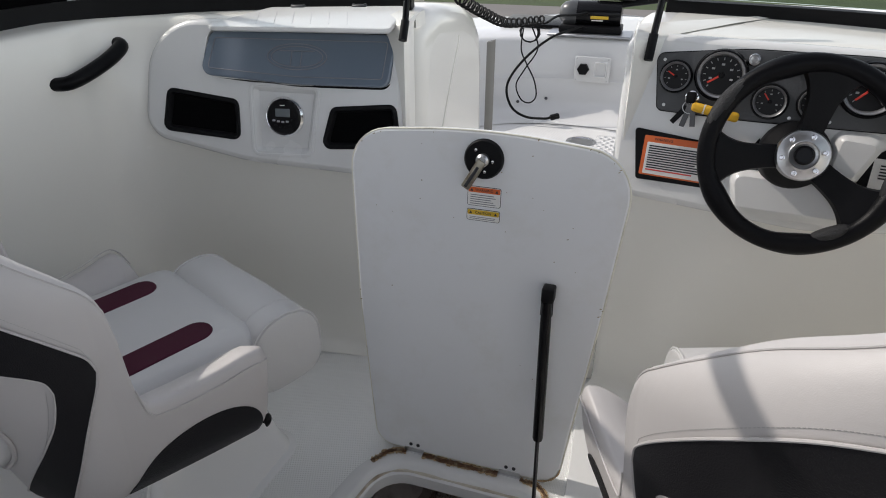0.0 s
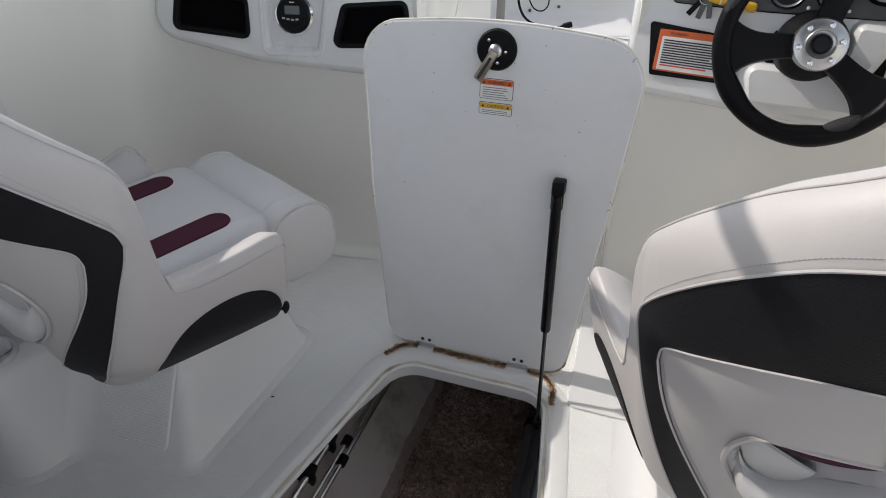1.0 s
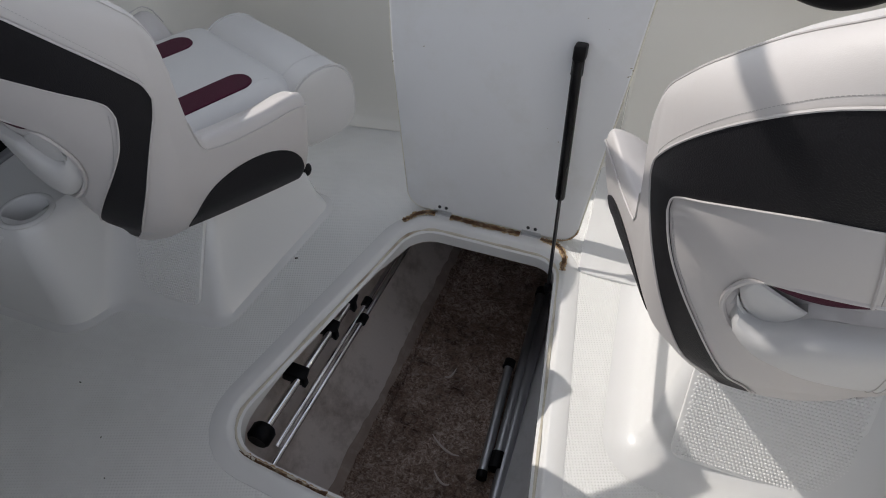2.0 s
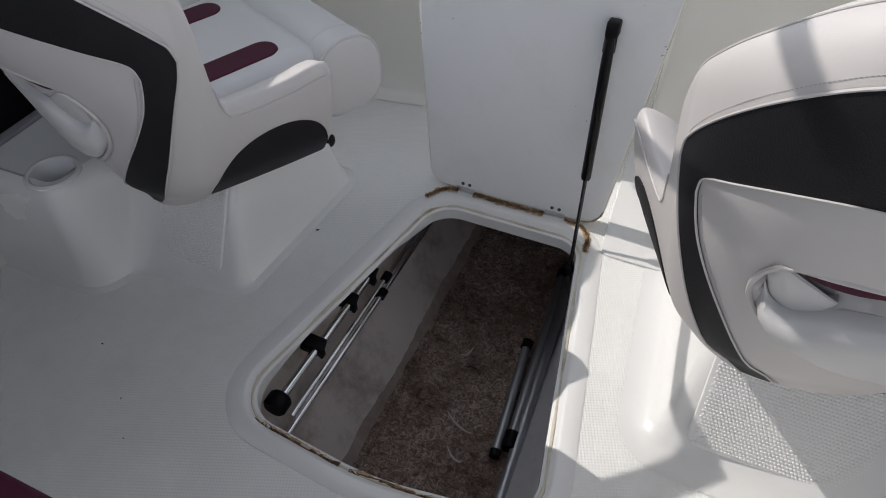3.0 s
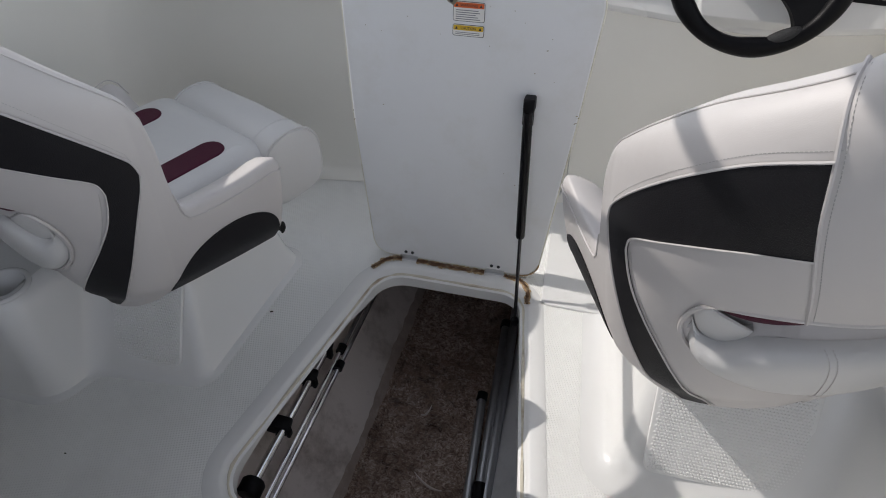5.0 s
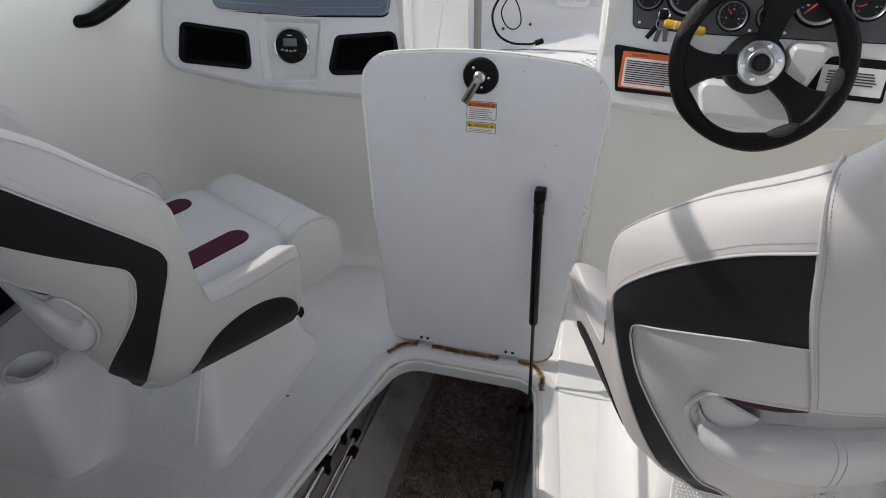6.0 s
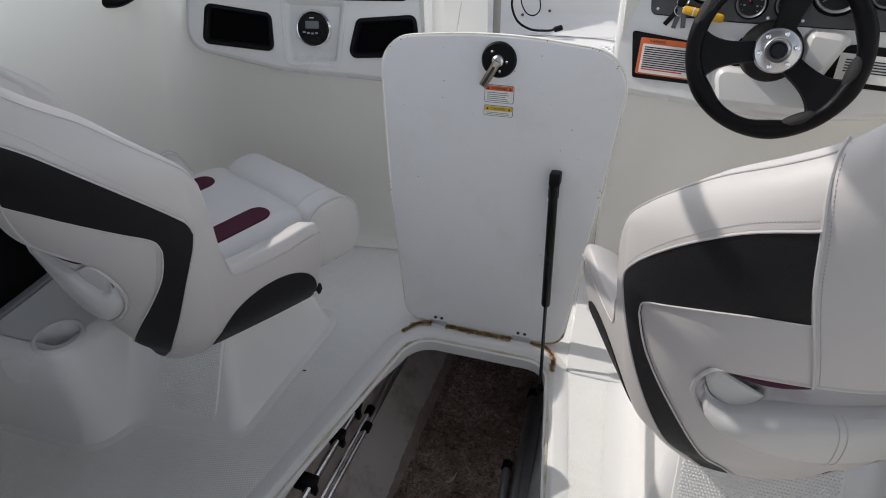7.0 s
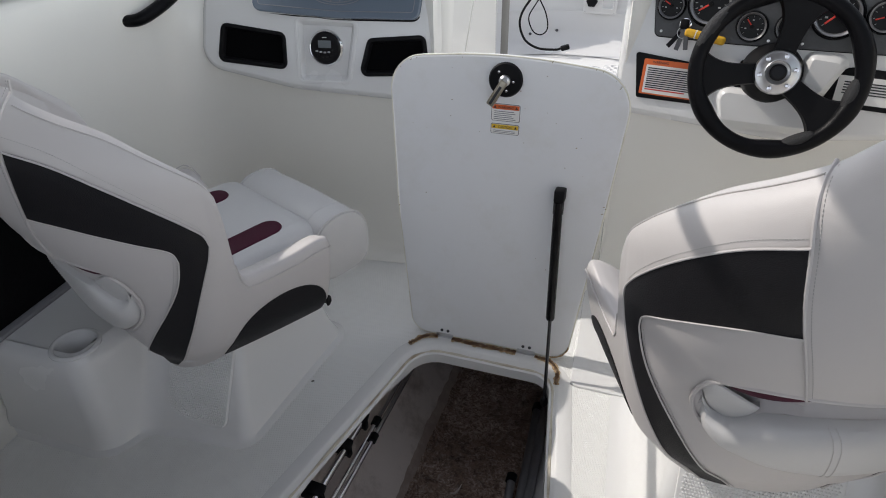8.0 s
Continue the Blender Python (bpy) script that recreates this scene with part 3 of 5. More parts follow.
# crumbs and grit on the cockpit floor
GRIT = material("dark_grit", (0.05, 0.04, 0.03), 0.9)
for x, y, r in ((-0.372, 0.735, 0.0035), (-0.60, 0.30, 0.0022), (-0.48, 0.22, 0.0018), (0.45, 0.415, 0.002), (-0.42, 0.16, 0.0016), (0.36, 0.30, 0.0015)):
    grit = thing("crumb", pose(x, y, 0.0006, 0, 0, x * 900), "small dark crumb of dirt on the floor", "crumb", "crumbs")
    part("grain", rbox(r * 2.2, r, r * 0.8, r * 0.3, 1, pose(0, 0, r * 0.4)), GRIT, grit)

# ---- seats ----
THREAD = material("grey_thread", (0.40, 0.39, 0.38), 0.8, var=0.2, scale=50)
W_TAB = [(0.22, 0.165), (0.26, 0.185), (0.32, 0.225), (0.42, 0.25), (0.55, 0.266), (0.64, 0.274), (0.72, 0.276), (0.80, 0.262), (0.97, 0.20)]
D_TAB = [(0.22, 0.085), (0.26, 0.10), (0.32, 0.135), (0.44, 0.155), (0.55, 0.20), (0.65, 0.235), (0.85, 0.265), (0.97, 0.27)]
ARM_END = 0.145
RISE = {"now": 0.0, "band": 0.0, "leg": 0.0, "arm": 0.0, "low": 0.0, "tuck": 0.0}   # how this seat departs from the plain one
ROLL_TAB = [(0, 0.115), (0.7, 0.105), (0.9, 0.06), (1.05, 0.032), (1.2, 0.03), (2, 0.03)]


def curve_table(table, x):
    """Smooth look-up through rows of (x, value), with no overshoot."""
    n = len(table)
    if x <= table[0][0]:
        return table[0][1]
    if x >= table[-1][0]:
        return table[-1][1]
    slopes = [(table[i + 1][1] - table[i][1]) / (table[i + 1][0] - table[i][0]) for i in range(n - 1)]
    tan = [slopes[0]] + [0 if a * b <= 0 else 2 * a * b / (a + b) for a, b in zip(slopes, slopes[1:])] + [slopes[-1]]
    for i in range(n - 1):
        a, b = table[i][0], table[i + 1][0]
        if x <= b:
            h = b - a
            t = (x - a) / h
            return (table[i][1] * (1 + 2 * t) * (1 - t) ** 2 + tan[i] * h * t * (1 - t) ** 2 + table[i + 1][1] * t * t * (3 - 2 * t) + tan[i + 1] * h * t * t * (t - 1))


def shell_point(u, z, off=0.0):
    """A point of the bucket's outside. u: -1..1 round the back from side to side, beyond that forward along the arms."""
    w, d = curve_table(W_TAB, z), curve_table(D_TAB, z)
    k = max(0, abs(u) - 1)
    rv = curve_table(ROLL_TAB, abs(u))
    up = min(1.0, max(0.0, (z - shell_top(u) + rv) / rv))
    off -= 0.45 * rv * (1 - math.sqrt(1 - up * up))
    off -= RISE["tuck"] * min(1.0, max(0.0, (0.57 - z) / 0.09)) * max(0.0, 1 - (u / 0.36) ** 2)
    if k == 0:
        a = u * math.pi / 2
        p = Vector((w * math.sin(a), -0.10 - d * math.cos(a), z))
        n = Vector((math.sin(a) / w, -math.cos(a) / d, 0)).normalized()
    else:
        e = max(0, k - 0.86)
        p = Vector((math.copysign(w + 0.035 * k - 2.2 * e * e, u), -0.10 + k * (ARM_END + 0.10), z))
        n = Vector((math.copysign(1, u), 4 * e, 0)).normalized()
    return p + n * off


TOP_TAB = [(0, 0.945), (0.22, 0.938), (0.38, 0.906), (0.46, 0.872), (0.56, 0.843), (0.72, 0.800), (0.85, 0.753), (0.98, 0.703), (1.05, 0.677), (1.085, 0.652), (1.102, 0.612), (1.112, 0.56), (1.125, 0.52), (1.15, 0.486), (1.195, 0.469), (1.3, 0.466), (1.6, 0.472), (1.85, 0.482), (1.95, 0.470), (2.0, 0.43)]
BOT_TAB = [(0, 0.232), (0.4, 0.236), (0.7, 0.252), (1.0, 0.268), (1.3, 0.262), (2.0, 0.268)]


def shell_top(u):
    return curve_table(TOP_TAB, abs(u)) + RISE["now"] * max(0.0, 1 - abs(u) / 0.95) - RISE["arm"] * min(1.0, max(0.0, (-u - 1.1) / 0.1))


def shell_bottom(u):
    return curve_table(BOT_TAB, abs(u)) - 0.5 * RISE["low"] * max(0.0, 1 - abs(u))


LOW_TAB = [(0, 0.374), (0.2, 0.385), (0.33, 0.406), (0.43, 0.432), (0.485, 0.465), (0.51, 0.50)]
LIP_TAB = [(0, 0.566), (0.15, 0.565), (0.3, 0.559), (0.40, 0.548), (0.45, 0.538), (0.51, 0.505)]


def lumbar_low(u):
    return curve_table(LOW_TAB, abs(u)) - RISE["low"] * max(0.0, 1 - (u / 0.51) ** 2)


def lumbar_lip(u):
    return curve_table(LIP_TAB, abs(u))


FLAP_LOW = [(0.285, 0.503), (0.31, 0.472), (0.36, 0.456), (0.44, 0.474), (0.492, 0.516)]
FLAP_TOP = [(0.285, 0.506), (0.38, 0.527), (0.46, 0.538), (0.492, 0.520)]
CREASE_TAB = [(0, 0.512), (0.15, 0.508), (0.27, 0.498), (0.33, 0.474), (0.37, 0.464), (0.44, 0.472), (0.49, 0.505)]


def lumbar_crease(u):
    return curve_table(CREASE_TAB, abs(u))


def lumbar_dent(u, z):
    """Depth of the recess behind the lumbar roll."""
    def ease(x):
        x = min(1.0, max(0.0, x))
        return x * x * (3 - 2 * x)
    return 0.024 * ease((lumbar_lip(u) - z) / 0.006) * ease((z - lumbar_crease(u) + 0.004) / 0.016) * ease((0.505 - abs(u)) / 0.04)


def seat_shell():
    rings = []
    us = sorted({round(s * v, 4) for s in (-1, 1) for v in [k / 50 for k in range(51)] + [1 + 0.22 * k / 40 for k in range(41)] + [1.22 + 0.78 * k / 16 for k in range(17)]})
    for u in us:
        zt, zb = shell_top(u), shell_bottom(u)
        th = curve_table([(0, 0.085), (0.8, 0.08), (1.05, 0.068), (1.14, 0.082), (1.3, 0.094), (1.9, 0.088), (2, 0.07)], abs(u))
        drop = curve_table([(0, 0.03), (1.05, 0.03), (1.2, 0.052), (2, 0.05)], abs(u))
        ring_pts = []
        rv = curve_table(ROLL_TAB, abs(u))
        ins = 0.45 * rv
        lip = min(lumbar_lip(u), zt - rv - 0.02)
        for k in range(30):
            z = zb + (lip - 0.010 - zb) * (k / 29) ** 0.7
            ring_pts.append(shell_point(u, z, -lumbar_dent(u, z)))
        for dz in (-0.006, -0.0015, 0.001, 0.004):
            ring_pts.append(shell_point(u, lip + dz, -lumbar_dent(u, lip + dz)))
        for k in range(1, 7):
            ring_pts.append(shell_point(u, lip + 0.004 + (zt - rv - lip - 0.004) * k / 6))
        for k in range(1, 9):
            ring_pts.append(shell_point(u, zt - rv + rv * math.sin(math.pi / 2 * k / 8.2)))
        rest = max(0.02, th - ins)
        for k in range(1, 8):
            a = math.pi / 2 * k / 7
            ring_pts.append(shell_point(u, zt - 0.0012 - drop * (1 - math.cos(a)), -rest * math.sin(a)))
        zi = min(0.36, zt - drop - 0.02)
        flat = -rest - ins
        for k in range(1, 4):
            z = zt - drop - 0.001 + (zi - zt + drop + 0.001) * k / 3
            ring_pts.append(shell_point(u, min(z, zt - rv), flat))
        ring_pts.append(shell_point(u, zb + 0.01, -th * 0.8))
        ring_pts.append(shell_point(u, zb - 0.004, -0.02))
        rings.append(ring_pts)
    return loft(rings, True, True)


def panel(edge_a, edge_b, n=28, m=6, off=0.0025):
    """A sewn panel of the bucket between two lines of (u, z) points, each run from 0 to 1."""
    def at(edge, t):
        x = t * (len(edge) - 1)
        i = min(int(x), len(edge) - 2)
        f = x - i
        p0, p1, p2, p3 = edge[max(0, i - 1)], edge[i], edge[i + 1], edge[min(len(edge) - 1, i + 2)]
        return [0.5 * (2 * b + (c - a) * f + (2 * a - 5 * b + 4 * c - d) * f * f + (3 * b - a - 3 * c + d) * f ** 3) for a, b, c, d in zip(p0, p1, p2, p3)]
    rings = []
    for i in range(n + 1):
        (ua, za), (ub, zb) = at(edge_a, i / n), at(edge_b, i / n)
        r = [shell_point(ua, za, -0.004)] + [shell_point(ua + (ub - ua) * k / m, za + (zb - za) * k / m, off) for k in range(m + 1)] + [shell_point(ub, zb, -0.004)]
        rings.append(r)
    line_a = [shell_point(*at(edge_a, i / n), 0.003) for i in range(n + 1)]
    line_b = [shell_point(*at(edge_b, i / n), 0.003) for i in range(n + 1)]
    return loft(rings), line_a, line_b


def mirrored(edge, s):
    return [(s * (u - RISE["leg"] * max(0.0, 0.515 - z)), z + RISE["band"] * max(0.0, 1 - abs(u) / 0.95)) for u, z in edge]


BAND_TOP = [(0.39, 0.80), (0.53, 0.77), (0.67, 0.722), (0.82, 0.66), (0.915, 0.617), (0.958, 0.595), (0.976, 0.570)]
BAND_BOT = [(0.30, 0.68), (0.43, 0.667), (0.57, 0.642), (0.70, 0.612), (0.765, 0.596), (0.800, 0.582), (0.808, 0.562)]
LEG_OUT = [(0.976, 0.570), (0.952, 0.542), (0.90, 0.505), (0.81, 0.445), (0.70, 0.365), (0.58, 0.285), (0.46, 0.242)]
LEG_IN = [(0.808, 0.562), (0.784, 0.534), (0.74, 0.50), (0.66, 0.455), (0.56, 0.40), (0.42, 0.315), (0.27, 0.242)]
SEAM = [(0.47, 0.872), (0.39, 0.80), (0.30, 0.68), (0.20, 0.562)]
INSET_TOP = [(0.97, 0.275), (1.05, 0.325), (1.18, 0.365), (1.37, 0.388), (1.58, 0.392), (1.75, 0.375), (1.85, 0.34), (1.89, 0.275)]
INSET_BOT = [(0.97, 0.273), (1.05, 0.270), (1.18, 0.268), (1.37, 0.267), (1.58, 0.267), (1.75, 0.269), (1.85, 0.271), (1.89, 0.273)]


def stitches(line, gap=0.006, length=0.0035, r=0.0007):
    """Short thread stitches laid along a line."""
    bm = bmesh.new()
    acc, prev = 0.0, line[0]
    for p in line[1:]:
        seg = (p - prev)
        while acc < seg.length:
            a = prev + seg * (acc / seg.length)
            d = seg.normalized() * length
            tube([a, a + d], r, 4, False, bm)
            acc += gap
        acc -= seg.length
        prev = p
    return bm


def bulge_patch(u0, u1, low, high, height, lift=-0.003):
    """A stuffed patch of the bucket's back, swelling outward between two lines."""
    rings = []
    for i in range(29):
        u = u0 + (u1 - u0) * i / 28
        lo, hi = low(u), high(u)
        side = max(0.0, 1 - (2 * i / 28 - 1) ** 4) ** 0.5
        r = []
        for k in range(11):
            a = math.pi * k / 10
            r.append(shell_point(u, lo + (hi - lo) * (1 - math.cos(a)) / 2, lift + height * max(0, math.sin(a)) ** 0.8 * side))
        rings.append(r + [shell_point(u, (lo + hi) / 2, -0.02)])
    return loft(rings)


def smooth_uz(line, per=8):
    return [(p.x, p.y) for p in smooth_path([(u, z, 0) for u, z in line], per)]


def make_seat(at, label, roll_span=(-0.19, 0.19), rise=0.0):
    RISE["now"], RISE["band"], RISE["leg"] = rise, min(0.0, rise * 0.5), 0.52 if rise < -0.01 else 0.0
    RISE["arm"], RISE["low"], RISE["tuck"] = (0.030, 0.035, 0.013) if rise < -0.01 else (0.0, 0.0, 0.0)
    seat = thing("bucket_chair", at, label, "boat seat", "bucket seats")
    shell = part("shell", seat_shell(), VINYL_BOUNCE, seat, "white vinyl bucket shell")
    cush = round_poly([(-0.20, -0.20, 0.08), (0.20, -0.20, 0.08), (0.19, 0.20, 0.06), (-0.19, 0.20, 0.06)], 6)
    bm = loft([[(x, y, z + 0.012 * (1 - (x / 0.2) ** 2) if z > 0.42 else z) for x, y in offset_poly(cush, d)] for z, d in ((0.27, -0.02), (0.385, 0.0), (0.415, -0.010), (0.427, -0.026), (0.431, -0.045), (0.432, -0.06))])
    cushion = part("cushion", bm, VINYL, seat, "white vinyl seat cushion")
    for s in (-1, 1):
        st = round_poly([(-0.029, -0.17, 0.004), (0.029, -0.17, 0.004), (0.029, 0.125, 0.028), (-0.029, 0.125, 0.028)], 6)
        part("stripe", slab(st, 0, 0.008, 0.003), MAROON, cushion, "maroon vinyl stripe", pose(s * 0.105, 0, 0.4335))
    def bolster_ring(x, grow):
        pts = []
        for k in range(36):
            a = k * math.tau / 36
            c, sn = math.cos(a), math.sin(a)
            flat = 3.6 if sn < 0 else 2.3
            pts.append((x, 0.224 + (0.074 + grow) * math.copysign(abs(c) ** (2 / flat), c), 0.368 + (0.076 + grow) * math.copysign(abs(sn) ** (2 / flat), sn)))
        return pts
    xa, xb = roll_span
    rings = [bolster_ring(x, g) for x, g in ((xa, -0.05), (xa + 0.0005, -0.012), (xa + 0.003, -0.003), (xa + 0.008, 0.0), (xa + 0.018, 0.001), ((xa + xb) / 2, 0.004), (xb - 0.018, 0.001), (xb - 0.008, 0.0), (xb - 0.003, -0.003), (xb - 0.0005, -0.012), (xb, -0.05))]
    bolster = part("bolster", loft(rings), VINYL, seat, "rolled white vinyl front bolster")
    for x in (xa + 0.007, xb - 0.007, xb - 0.055):
        part("piping", tube(bolster_ring(x, 0.0008), 0.0024, 6, True), VINYL, bolster)
    part("base", slab(round_poly([(-0.13, -0.12, 0.05), (0.13, -0.12, 0.05), (0.17, 0.15, 0.03), (-0.17, 0.15, 0.03)], 5), 0.266, 0.31, 0.006), BLACK, seat, "black underside pan")
    part("swivel", lathe([(0.0, 0.243), (0.07, 0.243), (0.07, 0.251), (0.05, 0.256), (0.05, 0.268), (0, 0.268)], 24), ALU, seat)
    for s in (-1, 1):
        bm, la, lb = panel(mirrored(BAND_BOT, s), mirrored(BAND_TOP, s))
        band = part("back_band", bm, CHAR, seat, "charcoal vinyl band across the back")
        part("piping", tube(lb, 0.0017, 6), VINYL_BOUNCE, band)
        part("piping", tube(la, 0.0014, 6), VINYL_BOUNCE, band)
        bm, la, lb = panel(mirrored(LEG_IN, s), [(s * u, z) for u, z in LEG_OUT])
        leg = part("side_band", bm, CHAR, seat, "charcoal vinyl band down the side")
        part("piping", tube(la, 0.0015, 6), VINYL_BOUNCE, leg)
        part("piping", tube(lb, 0.002, 6), VINYL_BOUNCE, leg)
        bm, la, lb = panel([(s * u, z) for u, z in INSET_BOT], [(s * u, z) for u, z in INSET_TOP], 30, 5)
        part("side_inset", bm, CHAR, seat, "charcoal vinyl inset under the arm")
        part("seam", tube([shell_point(s * u, z, 0.001) for u, z in smooth_uz(SEAM)], 0.0024, 6), VINYL_BOUNCE, seat)
        for du in (-0.016,):
            part("stitching", stitches([shell_point(s * (u + du), z, 0.0003) for u, z in smooth_uz(SEAM)], 0.005, 0.003, 0.0005), THREAD, seat)
        line = [shell_point(s * (1.12 + 0.86 * k / 24), shell_top(1.12 + 0.86 * k / 24) - 0.022, 0.0012) for k in range(25)]
        part("seam", tube(line, 0.0013, 6), VINYL_BOUNCE, seat)
        line = [shell_point(s * (0.46 + 0.645 * k / 24), shell_top(0.46 + 0.645 * k / 24) - 0.006, 0.001) for k in range(25)]
        part("seam", tube(line, 0.0013, 6), VINYL_BOUNCE, seat)
        top_line = [Vector(shell_point(s * (BAND_TOP[0][0] + (BAND_TOP[-1][0] - BAND_TOP[0][0]) * k / 20), curve_table(BAND_TOP, BAND_TOP[0][0] + (BAND_TOP[-1][0] - BAND_TOP[0][0]) * k / 20) + 0.011, 0.0002)) for k in range(21)]
        part("stitching", stitches(top_line, 0.004, 0.0024, 0.0004), THREAD, seat)
        in_line = [shell_point(s * (u - 0.022), z, 0.0008) for u, z in LEG_IN]
        part("stitching", stitches(in_line, 0.005, 0.003, 0.0005), THREAD, seat)
    # the lumbar roll and the slot over it
    roll_high = 0.046 if rise > -0.01 else 0.032
    part("lumbar_roll", bulge_patch(-0.47, 0.47, lumbar_low, lumbar_crease, roll_high), VINYL, seat, "padded white lumbar roll")
    for s in (-1, 1):
        slot = bulge_patch(s * 0.43, s * 0.135, lambda u: lumbar_lip(u) - 0.004 - 0.024 * (1 - ((abs(u) - 0.2825) / 0.1475) ** 2), lambda u: lumbar_lip(u) - 0.001, 0.003, -0.0075)
        part("slot", slot, MAROON, seat, "dark maroon slot under the back panel")
    part("lip", tube([shell_point(-0.47 + 0.94 * k / 40, lumbar_lip(-0.47 + 0.94 * k / 40) + 0.002, -0.002) for k in range(41)], [0.0042 * min(1.0, 0.1 + k / 6, 0.1 + (40 - k) / 6) for k in range(41)], 8), VINYL_BOUNCE, seat)
    for s in (-1,):
        for du in (0.0, 0.022):
            line = []
            for k in range(1, 15):
                u = s * (0.10 - du - 0.10 * k / 15)
                lo, hi = lumbar_low(u), lumbar_crease(u)
                f = k / 15
                line.append(shell_point(u, hi + (lo - hi) * (1 - math.cos(math.pi * f)) / 2, -0.003 + roll_high * math.sin(math.pi * f) ** 0.8 + 0.0008))
            part("stitching", stitches(line, 0.005, 0.003, 0.0006), VINYL_BOUNCE, seat)
    half = [(-0.44, 0.549), (-0.475, 0.540), (-0.500, 0.516), (-0.507, 0.486), (-0.487, 0.456), (-0.43, 0.426), (-0.33, 0.401), (-0.2, 0.381)]
    loop_uz = smooth_uz(half + [(0.0, 0.370)] + [(-u, z) for u, z in half[::-1]], 6)
    oval = [shell_point(u, z - RISE["low"] * max(0.0, 1 - (u / 0.51) ** 2), 0.0028) for u, z in loop_uz]
    part("piping", tube(oval, [0.0036 * min(1.0, 0.15 + i / 8, 0.15 + (len(oval) - 1 - i) / 8) for i in range(len(oval))], 6), VINYL_BOUNCE, seat)
    oval = [shell_point(u, lumbar_low(u) - 0.013, 0.0008) for u in [-0.51 + 1.02 * k / 50 for k in range(51)]]
    part("stitching", stitches(oval, 0.006, 0.0035, 0.0006), VINYL, seat)
    for s in (-1, 1):
        flap = part("flap", bulge_patch(s * 0.492, s * 0.285, lambda u: curve_table(FLAP_LOW, abs(u)), lambda u: curve_table(FLAP_TOP, abs(u)), 0.009, -0.006), VINYL, seat, "stuffed vinyl end flap of the lumbar roll")
        edge = [shell_point(s * u, curve_table(FLAP_LOW, u) - 0.002, 0.001) for u in [0.480 - 0.185 * k / 24 for k in range(25)]]
        part("piping", tube(edge, [0.0004 + 0.0026 * min(1.0, 6 * k / 24, 6 * (24 - k) / 24) for k in range(25)], 6), VINYL, flap)
    lever = tube(smooth_path([(0.20, 0.12, 0.284), (0.222, 0.128, 0.284), (0.230, 0.134, 0.284), (0.236, 0.138, 0.284)], 5), [0.006] * 8 + [0.009, 0.0115, 0.0125, 0.012, 0.0105, 0.008, 0.004, 0.001], 10)
    part("lever", lever, BLACK, seat, "black slide lever")
    return seat


make_seat(pose(-0.55, 0.70, 0, 0, 0, -24), "white and charcoal vinyl bucket seat with maroon stripes, swivelled", (-0.135, 0.19), -0.045)
make_seat(pose(0.561, 0.729, 0, 0, 0, 16), "white and charcoal vinyl bucket seat turned towards the gangway", (-0.11, 0.17), 0.0)

# ---- hatch lid ----
LID_LEAN = 7.5
lid_at = pose(0.016, 0.987, 0.006, 90 - LID_LEAN, 0, 0)   # local x across, y up the lid, z towards the stern
lid = thing("hatch_lid", lid_at, "white moulded floor hatch lid standing open on its hinges", "hatch lid")
lid_out = round_poly([(-0.215, 0.0, 0.045), (0.195, 0.0, 0.045), (0.243, 0.42, 1.0), (0.272, 0.716, 0.085), (0.0, 0.743, 1.6), (-0.268, 0.718, 0.08), (-0.252, 0.36, 1.0)], 8)
part("panel", slab(lid_out, -0.024, 0.0, 0.004), LIDGEL, lid)
part("edge_bead", tube([(x, y, -0.003) for x, y in lid_out], 0.0022, 6, True), material("yellowed_edge", (0.76, 0.74, 0.64), 0.5, var=0.2, scale=12, dirt=(0.35, 0.30, 0.2), dirt_amount=0.6, dirt_scale=14), lid, "yellowed lid edge")


def text_mesh(body, size, mat, parent, at, name="lettering", label="", extrude=0.0002):
    cu = bpy.data.curves.new(name, "FONT")
    cu.body, cu.size, cu.align_x, cu.align_y, cu.extrude = body, size, "CENTER", "CENTER", extrude
    tmp = new(name, cu)
    bpy.context.view_layer.update()
    me = bpy.data.meshes.new_from_object(tmp.evaluated_get(bpy.context.evaluated_depsgraph_get()))
    bpy.data.objects.remove(tmp)
    me.materials.clear()
    me.materials.append(mat)
    ob = new(name, me)
    ob.parent, ob.matrix_basis = parent, at
    if label:
        ob["label"] = label
    return ob


def plate_on(name, parent, w, h, x, y, z, mat, label="", r=0.002, t=0.0006):
    return part(name, slab(round_poly([(-w / 2, -h / 2, r), (w / 2, -h / 2, r), (w / 2, h / 2, r), (-w / 2, h / 2, r)], 3), 0, t, 0.0002), mat, parent, label, pose(x, y, z))


PAPER = material("sticker_white", (0.80, 0.79, 0.77), 0.45, var=0.04, scale=20)
ORANGE = material("sticker_orange", (0.72, 0.14, 0.03), 0.45, var=0.06, scale=20)
YELLOW = material("sticker_yellow", (0.70, 0.45, 0.03), 0.45, var=0.06, scale=20)
INK = material("print_ink", (0.03, 0.03, 0.035), 0.6)
INKGREY = material("print_grey", (0.22, 0.22, 0.24), 0.6)
REDINK = material("print_red", (0.60, 0.05, 0.04), 0.6)


